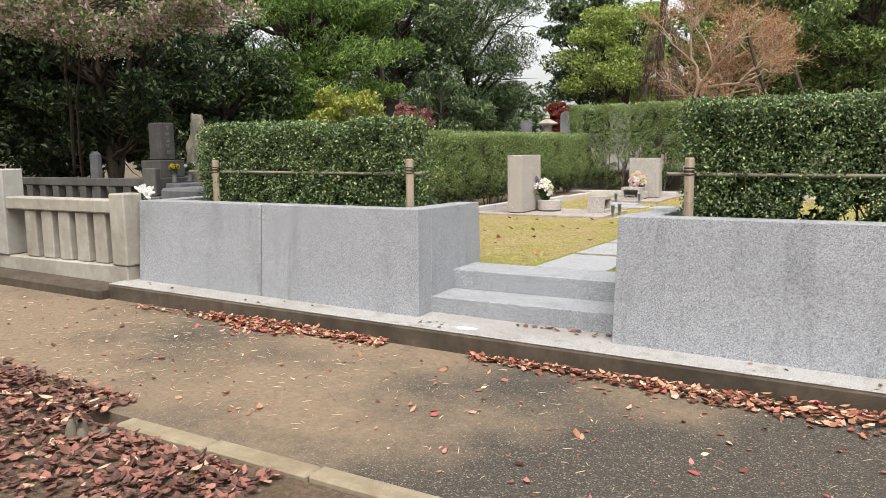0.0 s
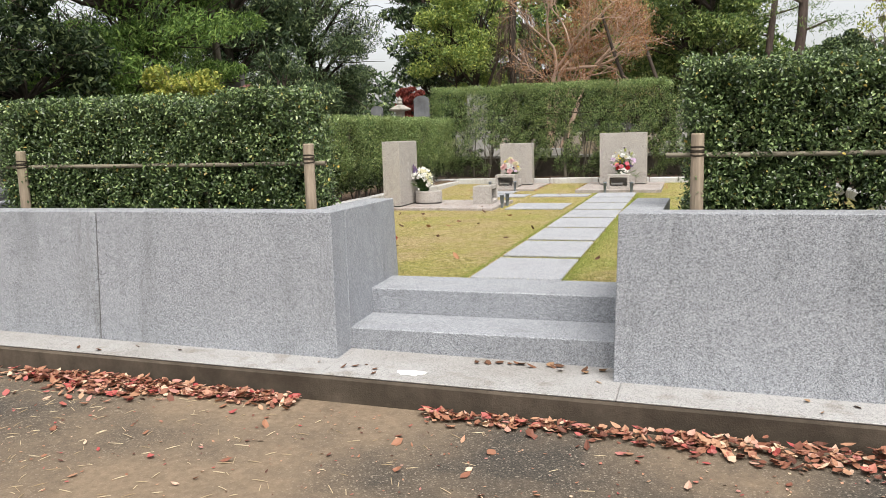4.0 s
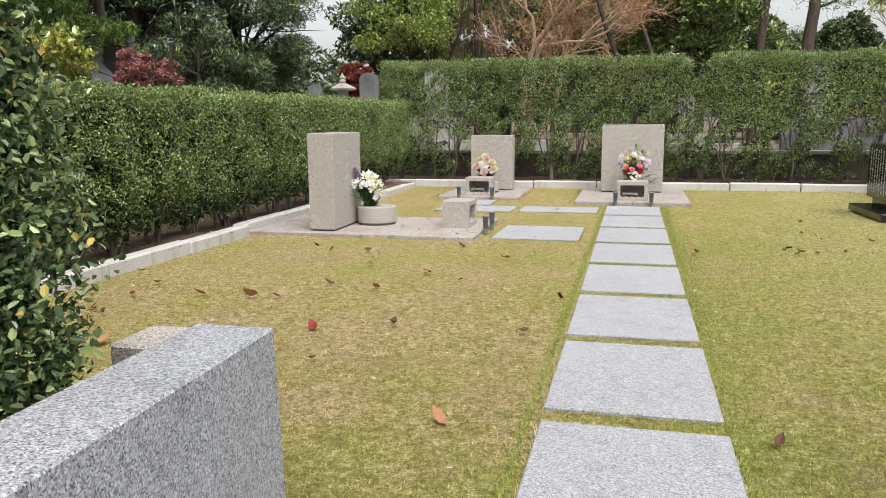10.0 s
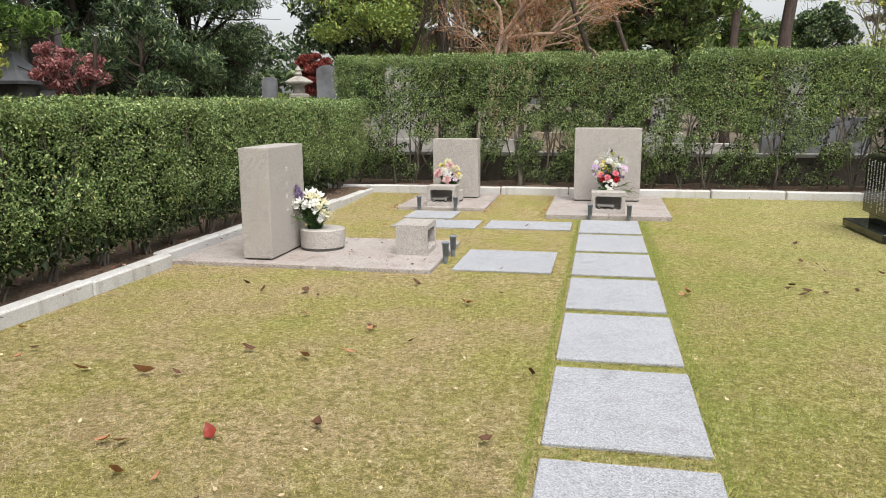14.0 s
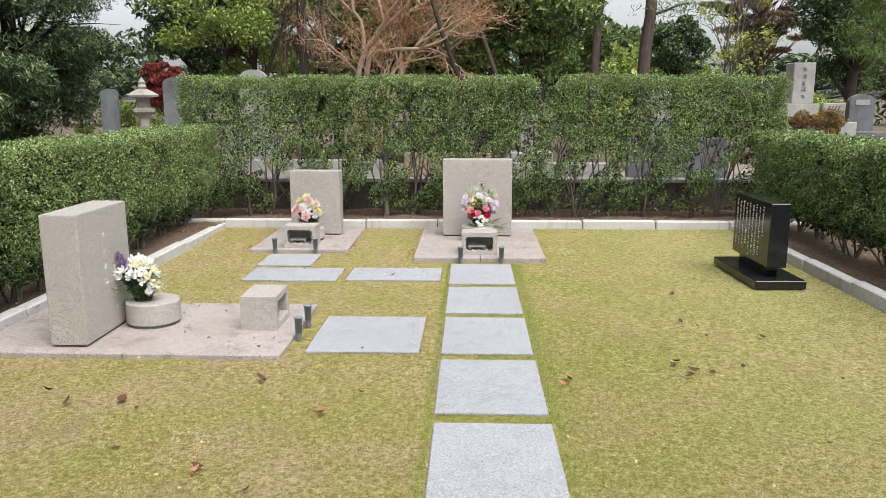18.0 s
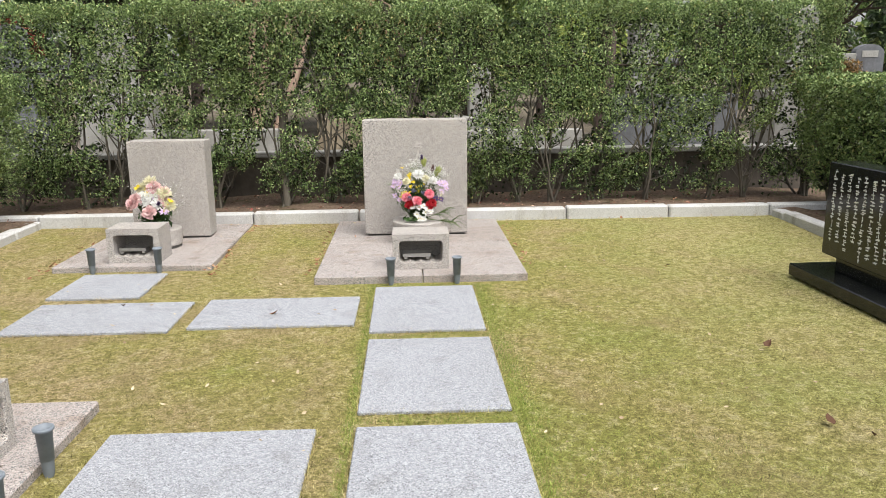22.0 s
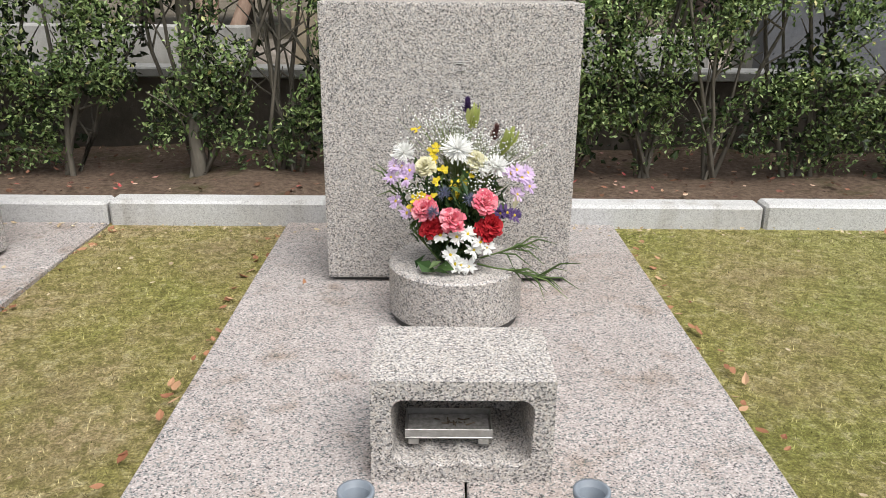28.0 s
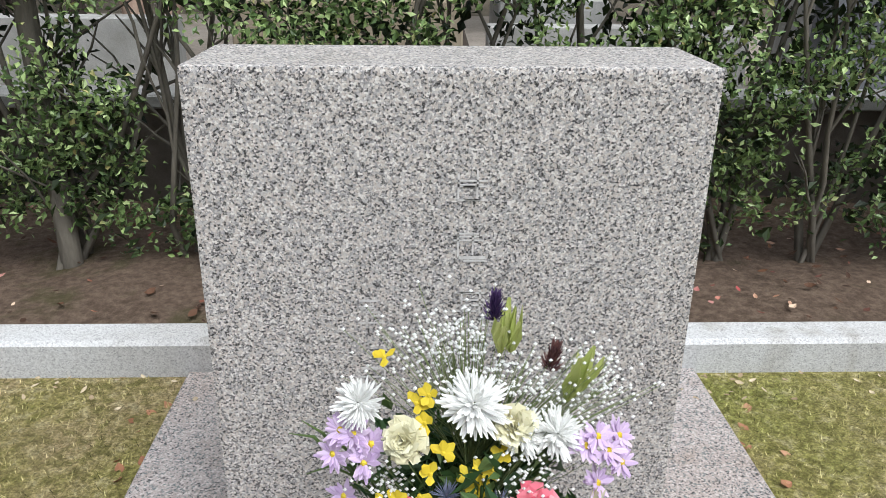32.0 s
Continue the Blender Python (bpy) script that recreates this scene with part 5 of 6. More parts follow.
tree("dark_evergreen", "low drooping evergreen behind the hedge", (-8.7, 3.6, 0), (-8.7, 3.6, 2.6), ((-8.7, 3.6, 1.9), (1.5, 1.1, 1.5)), 40, 14000, 0.12, podo_leaf, dark_bark, 131, 0.08, width=0.25, droop=0.6)
tree("dark_evergreen", "low drooping evergreen behind the hedge", (-11.6, 3.0, 0), (-11.6, 3.0, 2.6), ((-11.6, 3.0, 1.6), (1.8, 1.1, 1.5)), 40, 12000, 0.13, podo_leaf, dark_bark, 132, 0.08, width=0.25, droop=0.6)


tree("dark_evergreen", "deep green shaded evergreen tree", (-9.2, -4.0, 0), (-9.2, -4.0, 3.4), ((-9.2, -4.0, 2.1), (1.7, 1.2, 1.9)), 50, 18000, 0.11, shade_leaf, dark_bark, 133, 0.10)


for i, (x, y, w, h) in enumerate(((-11.5, 8.5, 2.2, 1.6), (-15.5, 8.0, 2.4, 1.8), (-20.0, 7.0, 2.6, 2.0), (-14.0, 1.0, 2.0, 1.6), (-18.0, 2.0, 2.4, 1.8))):
    tree("garden_shrub", "tall dark green shrub between far plots", (x, y, 0), (x, y, h * 1.2), ((x, y, h), (w, 1.0, h)), 30, 8000, 0.15, podo_leaf, grey_bark, 150 + i, 0.04, stems=4)


for i, (x, y, w, h) in enumerate(((-34, 30, 7, 3.5), (-24, 36, 7, 3.2), (-13, 40, 7, 2.8), (-2, 42, 7, 4.0), (9, 42, 7, 3.4), (20, 38, 7, 3.2), (30, 34, 7, 3.6), (13.5, 13.5, 2.2, 2.2), (40, 26, 7, 4))):
    tree("far_evergreen", "distant evergreen along the edge of the cemetery", (x, y, 0), (x, y, h * 1.3), ((x, y, h * 0.95), (w, w * 0.4, h)), 36, 4500, 0.12 + 0.045 * w, podo_leaf, dark_bark, 180 + i, 0.2)


def pine_trunk(x, y, top, radius, seed):
    r = rng(seed)
    ob = empty("tall_pine", Matrix.Translation((x, y, 0)))
    t = Tubes(10)
    path = bent((0, 0, -0.05), (r.normal(0, 0.2), 0.1, top), r, 0.03, 12)
    t.add(path, np.linspace(radius, radius * 0.5, 12))
    p = []
    for i in range(8):
        k = r.integers(5, 11)
        e = path[k] + [r.choice([-1, 1]) * r.uniform(0.5, 1.5), r.normal(0, 0.4), r.uniform(-0.1, 0.4)]
        t.add(bent(path[k], e, r, 0.15, 6), np.linspace(radius * 0.25, 0.012, 6))
        for c in (e, (e + path[k]) / 2):
            p.append(c + r.normal(0, 1, (260, 3)) * [0.36, 0.3, 0.10])
    t.build("trunk", pine_bark, ob)
    leaves("needles", np.concatenate(p), r, 0.13, 0.02, pine_leaf, ob)
    return tagged(ob, "tall pine with a dark bare trunk", "tree", "tall pines")


pine_trunk(3.55, 8.4, 7.5, 0.16, 201)
pine_trunk(3.3, 13.5, 7.0, 0.15, 202)

# windmill palm with hanging dry leaves
r = rng(301)
ob = empty("windmill_palm", Matrix.Translation((-3.6, 7.0, 0)))
t = Tubes(9)
t.add(bent((0, 0, -0.05), (0.1, 0, 5.4), r, 0.03, 8), np.linspace(0.09, 0.10, 8))
t.build("trunk", dark_bark, ob)
for i in range(46):
    a, z = r.uniform(0, 2 * math.pi), r.uniform(2.7, 4.4)
    b = Tubes(3)
    o = np.array([0.1 + 0.15 * math.cos(a), 0.15 * math.sin(a), z])
    for _ in range(9):
        e = o + [0.36 * math.cos(a) + r.normal(0, 0.15), 0.36 * math.sin(a) + r.normal(0, 0.15), -r.uniform(0.4, 0.9)]
        b.add(np.array([o, (o + e) / 2 + [0.12 * math.cos(a), 0.12 * math.sin(a), 0.15], e]), [0.005, 0.008, 0.0015])
    b.build("dead_frond", palm_dead, ob)
tagged(ob, "windmill palm with a skirt of dry hanging fronds", "palm")

# leaning bare trunks behind the hedge
for i, (a, b, w) in enumerate((((0.35, 3.6, 0), (-0.9, 4.4, 3.6), 0.055), ((0.95, 4.6, 0), (-0.1, 5.4, 3.3), 0.06))):
    r = rng(310 + i)
    t = Tubes(8)
    t.add(bent(a, b, r, 0.05, 10), np.linspace(w, w * 0.6, 10))
    tagged(t.build("leaning_trunk", dark_bark), "slender leaning tree trunk behind the hedge", "tree")

# unseen trees across the lane, added to take skylight off the wall's front
for i, (x, y) in enumerate(((-9.5, -19.0), (-2.0, -21.0), (6.0, -20.0))):
    tree("lane_tree", "unseen broad tree added to shade the wall", (x, y, -0.55), (x, y, 6.0), ((x, y, 5.0), (3.2, 2.2, 3.0)), 50, 9000, 0.30, olive_leaf, dark_bark, 160 + i, 0.2)

# bare twigs hanging into the top of the view over the lane side
r = rng(330)
t = Tubes(5)
for i in range(9):
    a = np.array([-8.0 + i * 0.4, -1.0 + r.normal(0, 0.3), 5.2 + r.normal(0, 0.2)])
    e = a + [r.uniform(0.8, 1.9), r.normal(0, 0.4), -r.uniform(0.3, 0.9)]
    path = bent(a, e, r, 0.2, 8)
    t.add(path, np.linspace(0.022, 0.004, 8))
    for k in (3, 5, 6):
        t.add(bent(path[k], path[k] + [r.uniform(0.1, 0.6), r.normal(0, 0.2), r.normal(0.05, 0.2)], r, 0.2, 5), np.linspace(0.008, 0.002, 5))
t.add(bent((-8.6, 0.9, -0.05), (-7.6, -0.9, 5.4), r, 0.05, 10), np.linspace(0.10, 0.06, 10))
tagged(t.build("bare_branch", grey_bark), "grey leafless branches reaching over the plot", "tree")


# ---- flowers ----
def petals(r, n, length, width, tilt, lift=0.0, cup=0.3, tip=0.15):
    """A ring of petals round the z axis."""
    a = r.uniform(0, 2 * math.pi, n)
    tl = np.radians(tilt + r.normal(0, 9, n))
    d = np.stack([np.cos(a) * np.cos(tl), np.sin(a) * np.cos(tl), np.sin(tl)], 1)
    s = np.stack([-np.sin(a), np.cos(a), np.zeros(n)], 1)
    u = np.cross(d, s)
    ln = (length * r.uniform(0.8, 1.15, n))[:, None]
    o = np.array([0, 0, lift])
    v = np.stack([o + d * ln * 0.1 - s * width * 0.15, o + d * ln * 0.1 + s * width * 0.15, o + d * ln * 0.62 + s * width * 0.5 - u * ln * cup * 0.2, o + d * ln * 1.0 - u * ln * cup * 0.05 + s * width * tip, o + d * ln * 1.0 - u * ln * cup * 0.05 - s * width * tip, o + d * ln * 0.62 - s * width * 0.5 - u * ln * cup * 0.2], 1)
    return v.reshape(-1, 3)


def blossom(name, kind, size, material, parent, place, aim, seed, label=""):
    """One flower head at place, facing along aim."""
    r = rng(seed)
    if kind == "mum":
        v = np.concatenate([petals(r, 40, size, size * 0.17, 4), petals(r, 34, size * 0.95, size * 0.16, 20), petals(r, 30, size * 0.82, size * 0.15, 36, 0.1 * size), petals(r, 26, size * 0.6, size * 0.13, 60, 0.15 * size)])
    elif kind == "carnation":
        v = np.concatenate([petals(r, k, size * f, size * f * 0.5, tilt, 0.02 * tilt * size / 10, -0.5, 0.42) for k, f, tilt in ((26, 1.0, 8), (26, 0.95, 24), (26, 0.86, 40), (24, 0.74, 56), (20, 0.62, 70), (12, 0.52, 84))])
        v += r.normal(0, size * 0.045, v.shape)
    elif kind == "daisy":
        v = np.concatenate([petals(r, 15, size, size * 0.34, 6), petals(r, 12, size * 0.8, size * 0.3, 20, 0.04 * size)])
    elif kind == "orchid":
        v = petals(r, 5, size, size * 0.75, 15)
    elif kind == "lily":
        v = np.concatenate([petals(r, 8, size, size * 0.46, 36, 0, 0.6), petals(r, 5, size * 0.8, size * 0.40, 58, 0, 0.5), petals(r, 3, size * 0.5, size * 0.06, 70)])
    elif kind == "spike":
        v = np.concatenate([petals(r, 22, size * 0.55, size * 0.075, 50 + 6 * i, i * size * 0.13) for i in range(6)])
    elif kind == "bud":
        v = np.concatenate([petals(r, 7, size, size * 0.20, 82, 0, 0.4)])
    else:
        v = np.concatenate([petals(r, 30, size, size * 0.07, t) for t in (5, 30, 60)])
    n = len(v) // 6
    ob = raw(name, v, np.arange(n * 6).reshape(n, 6), material, parent, label)
    m = Vector(aim).to_track_quat("Z", "Y").to_matrix().to_4x4()
    ob.matrix_local = Matrix.Translation(place) @ m
    if kind in ("daisy", "orchid"):
        bm = bmesh.new()
        bmesh.ops.create_icosphere(bm, subdivisions=1, radius=size * 0.22)
        part("flower_eye", bm, yellow_petal, ob)
    return ob


def greens(parent, r, n, height, spread, base):
    t = Tubes(4)
    pts = []
    for _ in range(n):
        a = r.uniform(0, 2 * math.pi)
        e = np.array([math.cos(a) * spread * r.uniform(0.2, 1), math.sin(a) * spread * 0.7 * r.uniform(0.2, 1), base + height * r.uniform(0.5, 1)])
        path = bent((r.normal(0, 0.012), r.normal(0, 0.012), base - 0.02), e, r, 0.06, 6)
        t.add(path, np.linspace(0.0035, 0.002, 6))
        for k in range(1, 6):
            pts += [path[k] + r.normal(0, 0.013, 3) for _ in range(5)]
    t.build("stem", stem_green, parent, kind="stuff")
    leaves("leaves", np.array(pts), r, 0.045, 0.016, stem_green, parent)


def breath(parent, r, cen, n, spread):
    """Tiny white blossoms on hair-thin stalks."""
    p = np.array(cen) + r.normal(0, 1, (n, 3)) * spread
    rad = 0.0030
    oct_v = np.array([[1, 0, 0], [-1, 0, 0], [0, 1, 0], [0, -1, 0], [0, 0, 1], [0, 0, -1]]) * rad
    oct_f = np.array([[0, 2, 4], [2, 1, 4], [1, 3, 4], [3, 0, 4], [2, 0, 5], [1, 2, 5], [3, 1, 5], [0, 3, 5]])
    v = (p[:, None] + oct_v[None]).reshape(-1, 3)
    f = (oct_f[None] + (np.arange(n) * 6)[:, None, None]).reshape(-1, 3)
    raw("baby_breath", v, f, white_petal, parent, "tiny white filler blossoms", "stuff")
    t = Tubes(3)
    for q in p[:: 3]:
        t.add(bent(np.array([0, 0, cen[2] - 0.16]), q, r, 0.03, 4), [0.0008, 0.0007, 0.0006, 0.0005])
    t.build("filler_stalk", stalk_green, parent, kind="stuff")


def frond(parent, r, a, e, n, length):
    """A narrow palm-like leaf of many strips."""
    t = Tubes(4)
    a, e = np.array(a, float), np.array(e, float)
    t.add(bent(a, e, r, 0.05, 5), np.linspace(0.003, 0.0015, 5))
    for i in range(n):
        s = a + (e - a) * (0.35 + 0.65 * i / n)
        d = (e - a) / np.linalg.norm(e - a)
        o = np.array([r.normal(0, 0.25), r.normal(0, 0.2), r.normal(0.05, 0.28)])
        q = s + (d + o) * length * r.uniform(0.7, 1.1)
        t.add(np.array([s, (s + q) / 2 + [0, 0, 0.008], q - [0, 0, 0.02]]), [0.0022, 0.0026, 0.0006])
    t.build("palm_leaf", frond_green, parent)


# the large mixed bouquet; x across, -y towards the visitor
b = empty("bouquet", Matrix.Translation((-0.012, -0.56, 0.226)))
r = rng(400)
greens(b, r, 90, 0.26, 0.15, 0.0)
S = 400


def heads(kind, name, size, m, spots):
    """Flower heads of one kind in the large bouquet."""
    global S
    for p in spots:
        S += 1
        aim = Vector((p[0] * 2.2, -0.55 + (0.4 if p[1] > -0.02 else 0), 0.25 + p[2])).normalized()
        if kind in ("spike", "bud"):
            aim = Vector((p[0] * 1.5, -0.1, 1)).normalized()
        blossom(name, kind, size, m, b, p, aim, S)


heads("mum", "chrysanthemum", 0.046, white_petal, ((0.0, -0.05, 0.34),))
heads("mum", "chrysanthemum", 0.036, white_petal, ((-0.149, -0.02, 0.323), (0.109, -0.05, 0.293), (0.063, -0.05, 0.297)))
heads("carnation", "pale_rose", 0.03, cream_petal, ((-0.089, -0.06, 0.291), (0.05, -0.05, 0.305)))
heads("daisy", "lilac_daisy", 0.026, lilac_petal, ((-0.156, -0.04, 0.289), (-0.132, -0.05, 0.281), (-0.184, -0.04, 0.258), (-0.142, -0.06, 0.259), (-0.174, -0.03, 0.289), (-0.172, -0.04, 0.189), (-0.14, -0.06, 0.16), (0.166, -0.04, 0.282), (0.182, -0.04, 0.26), (0.205, -0.03, 0.232), (0.169, -0.05, 0.214), (0.2, -0.02, 0.269), (0.149, -0.05, 0.274)))
heads("carnation", "carnation", 0.037, pink_petal, ((-0.087, -0.09, 0.179), (-0.013, -0.12, 0.157), (0.076, -0.09, 0.2)))
heads("carnation", "red_carnation", 0.033, red_petal, ((-0.07, -0.1, 0.127), (0.096, -0.1, 0.137), (0.079, -0.1, 0.12)))
heads("orchid", "yellow_orchid", 0.0155, yellow_petal, ((0.01, -0.075, 0.259), (-0.007, -0.075, 0.247), (0.018, -0.075, 0.242), (-0.002, -0.075, 0.226), (0.011, -0.075, 0.213), (-0.01, -0.075, 0.209), (0.0, -0.075, 0.237), (0.023, -0.075, 0.257), (0.007, -0.075, 0.202)))
heads("orchid", "yellow_orchid", 0.017, yellow_petal, ((-0.056, -0.08, 0.255), (-0.04, -0.08, 0.287), (-0.099, -0.08, 0.214), (-0.07, -0.08, 0.221), (-0.081, -0.08, 0.214), (-0.074, -0.03, 0.329), (-0.116, -0.01, 0.387), (-0.063, -0.05, 0.312), (-0.058, -0.03, 0.341), (0.036, -0.06, 0.275), (-0.123, -0.08, 0.183), (-0.119, -0.08, 0.207)))
heads("daisy", "white_daisy", 0.026, white_petal, ((-0.045, -0.12, 0.115), (0.0, -0.12, 0.11), (0.03, -0.12, 0.119), (0.066, -0.12, 0.095), (0.048, -0.12, 0.072), (0.083, -0.12, 0.081), (-0.003, -0.12, 0.03), (0.033, -0.12, 0.022), (0.013, -0.12, 0.026), (-0.017, -0.12, 0.057)))
heads("spike", "purple_liatris", 0.042, violet_petal, ((0.026, 0.0, 0.433),))
heads("spike", "brown_liatris", 0.042, maroon_petal, ((0.103, 0.0, 0.357),))
heads("bud", "lily_bud", 0.072, bud_green, ((0.05, -0.01, 0.387), (0.034, -0.01, 0.387), (0.125, -0.01, 0.311), (0.136, -0.01, 0.325)))
heads("bud", "cream_bud", 0.045, cream_petal, ((0.159, -0.06, 0.17),))
heads("thistle", "sea_holly", 0.022, thistle_petal, ((-0.036, -0.09, 0.227), (0.033, -0.09, 0.21), (-0.066, -0.12, 0.179)))
heads("daisy", "violet_lisianthus", 0.024, violet_petal, ((0.142, -0.07, 0.166), (0.162, -0.07, 0.159), (0.123, -0.07, 0.163)))
breath(b, r, (-0.033, 0.000, 0.401), 260, (0.045, 0.02, 0.03))
breath(b, r, (0.026, -0.020, 0.359), 220, (0.05, 0.02, 0.025))
breath(b, r, (0.132, -0.010, 0.335), 240, (0.045, 0.02, 0.03))
breath(b, r, (0.066, -0.070, 0.256), 140, (0.03, 0.015, 0.03))
breath(b, r, (-0.106, -0.060, 0.226), 90, (0.025, 0.015, 0.02))
breath(b, r, (0.172, -0.000, 0.346), 60, (0.02, 0.015, 0.025))
frond(b, r, (0.06, -0.09, 0.02), (0.25, -0.15, 0.0), 15, 0.10)
frond(b, r, (0.07, -0.07, 0.03), (0.19, -0.09, 0.075), 10, 0.10)
frond(b, r, (-0.08, 0.0, 0.10), (-0.20, 0.0, 0.235), 9, 0.09)
frond(b, r, (-0.05, -0.06, 0.02), (-0.13, -0.07, 0.12), 6, 0.06)
leaves("broad_leaves", np.array([[-0.085, -0.12, 0.02], [-0.10, -0.10, 0.03], [-0.045, -0.14, 0.012], [-0.03, -0.13, 0.02], [-0.06, -0.13, 0.03], [0.11, -0.06, 0.19], [0.13, -0.05, 0.17], [-0.02, -0.07, 0.20], [0.06, -0.06, 0.22]]), r, 0.052, 0.034, stem_green, b)
tagged(b, "mixed bouquet of pink carnations, white chrysanthemums and lilac daisies", "bouquet")

# bouquet of white lilies on the near grave, turned towards the path
b = empty("bouquet", pose(-2.43, -3.94, 0.236, 0, 0, 22))
r = rng(500)
greens(b, r, 110, 0.22, 0.12, 0.0)
for i, (x, y, z) in enumerate(((-0.165, -0.03, 0.22), (-0.105, -0.07, 0.235), (-0.035, -0.06, 0.262), (0.0, -0.01, 0.295), (0.02, -0.08, 0.225), (0.07, -0.04, 0.225), (0.01, -0.10, 0.16), (-0.07, -0.08, 0.19), (0.055, -0.08, 0.165), (0.05, 0.0, 0.27), (-0.05, 0.03, 0.28), (0.09, -0.06, 0.12), (-0.02, -0.11, 0.20), (-0.13, -0.04, 0.19), (0.045, -0.10, 0.195), (-0.045, -0.10, 0.225), (0.085, -0.02, 0.18), (0.025, -0.03, 0.265))):
    blossom("white_lily", "lily", 0.049, (white_petal, white_petal, cream_petal)[i % 3], b, (x, y, z), Vector((x * 4, -0.6, 0.3 + z)), 510 + i)
for i, p in enumerate(((0.045, -0.10, 0.085), (0.075, -0.06, 0.10), (0.06, -0.09, 0.13))):
    blossom("white_daisy", "mum", 0.03, white_petal, b, p, Vector((0.6, -0.8, 0.3)), 530 + i)
for i in range(26):
    a = r.uniform(0, 2 * math.pi)
    blossom("purple_stock", "daisy", 0.017, stock_petal, b, (-0.115 + 0.024 * math.cos(a), -0.03 + 0.024 * math.sin(a), 0.255 + i * 0.0042), Vector((math.cos(a), math.sin(a), 0.35)), 540 + i)
breath(b, r, (0.10, -0.05, 0.16), 260, (0.03, 0.03, 0.05))
frond(b, r, (-0.02, -0.04, 0.03), (-0.14, -0.09, 0.10), 10, 0.09)
tagged(b, "bouquet of white lilies with a purple spike", "bouquet")

# small pastel bouquet on the middle grave
b = empty("bouquet", Matrix.Translation((-1.95, -0.52, 0.19)) @ Matrix.Diagonal((1.6, 1.3, 1.55, 1)))
r = rng(600)
greens(b, r, 22, 0.13, 0.09, 0.0)
k = 600
for kind, size, m, n in (("carnation", 0.034, pale_pink_petal, 6), ("mum", 0.036, cream_petal, 5), ("orchid", 0.018, yellow_petal, 8), ("daisy", 0.024, lilac_petal, 4), ("mum", 0.034, white_petal, 5), ("spike", 0.035, violet_petal, 1)):
    for i in range(n):
        k += 1
        a, e = r.uniform(0, 2 * math.pi), r.uniform(0.1, 1.0)
        p = (math.cos(a) * 0.11 * e, -0.03 + math.sin(a) * 0.05 * e, 0.16 + 0.075 * math.sin(a) * e + r.normal(0, 0.02))
        blossom("blossom", kind, size, m, b, p, Vector((p[0] * 4, -0.6, 0.5)), k)
breath(b, r, (0.03, -0.02, 0.15), 160, (0.05, 0.03, 0.04))
tagged(b, "small bouquet of pastel pink and cream flowers", "bouquet")

# offering stone with two flower vases before the dark tombstone
tagged(part("offering_stone", block(-5.84, -5.56, -8.31, -7.95, -0.02, 0.66, 0.012), slate_stone), "grey offering stone before a dark tombstone", "offering stone")
for i, (y, m, label) in enumerate(((-8.26, yellow_petal, "dark vase of yellow grave flowers"), (-8.01, white_petal, "dark vase of white grave flowers"))):
    b = empty("flower_vase", Matrix.Translation((-5.72, y, 0.66)))
    part("vase", turned([(0.03, 0.0), (0.034, 0.02), (0.026, 0.06), (0.030, 0.13), (0.038, 0.15)], 14), slate_stone, b, smooth=True)
    r = rng(650 + i)
    greens(b, r, 10, 0.12, 0.07, 0.13)
    for j in range(7):
        a = r.uniform(0, 2 * math.pi)
        blossom("blossom", "mum", 0.028, m, b, (0.05 * math.cos(a), 0.05 * math.sin(a), 0.21 + 0.02 * r.normal()), Vector((math.cos(a) + 0.4, math.sin(a) - 0.4, 0.9)), 660 + 10 * i + j)
    tagged(b, label, "flower vase")

# white lilies drooping behind the end of the balustrade
b = empty("bouquet", Matrix.Translation((-3.83, -10.31, 0.50)))
r = rng(680)
greens(b, r, 8, 0.16, 0.07, 0.0)
for j, p in enumerate(((0.05, 0.0, 0.19), (0.10, 0.02, 0.16), (0.0, 0.03, 0.22), (0.12, 0.04, 0.20), (0.07, 0.04, 0.23))):
    blossom("white_lily", "lily", 0.055, white_petal, b, p, Vector((0.4 + p[0] * 4, -0.6, 0.4)), 690 + j)
tagged(b, "white lilies drooping behind the stone balustrade", "bouquet")


# ---- fallen leaves ----
def leaf_sheet(pts, r, size, lift=0.25, roll=0.0):
    """Curled leaves lying flat: six corners each."""
    n = len(pts)
    a = r.uniform(0, 2 * math.pi, n)
    u = np.stack([np.cos(a), np.sin(a), r.normal(0, lift, n)], 1)
    w = np.stack([-np.sin(a), np.cos(a), r.normal(0, lift, n)], 1)
    up = np.array([0, 0, 1.0])
    ln = (size * r.uniform(0.6, 1.3, n))[:, None]
    wd = ln * r.uniform(0.22, 0.34, n)[:, None]
    curl = ln * (roll + r.uniform(0.02, 0.22, n))[:, None] * up
    v = np.stack([pts - u * ln * 0.5 + curl, pts - u * ln * 0.15 + w * wd + curl * 0.8, pts + u * ln * 0.2 + w * wd * 0.85 + curl * 0.8, pts + u * ln * 0.55 + curl * 1.2, pts + u * ln * 0.2 - w * wd * 0.85 + curl * 0.5, pts - u * ln * 0.15 - w * wd + curl * 0.5, pts - u * ln * 0.1, pts + u * ln * 0.2], 1)
    k = np.arange(n)[:, None] * 8
    f = np.concatenate([k + q for q in ([0, 1, 6], [0, 6, 5], [1, 2, 7], [1, 7, 6], [6, 7, 4], [6, 4, 5], [2, 3, 7], [7, 3, 4])])
    return v.reshape(-1, 3), f


def drift(label, pts, seed, size=0.055, material=None):
    r = rng(seed)
    v, f = leaf_sheet(np.asarray(pts), r, size)
    ob = tagged(raw("leaf_drift", v, f, material or fallen_leaf, kind="stuff"), label, "fallen leaves")
    return fall(ob) if v[:, 1].max() < -10.1 else ob


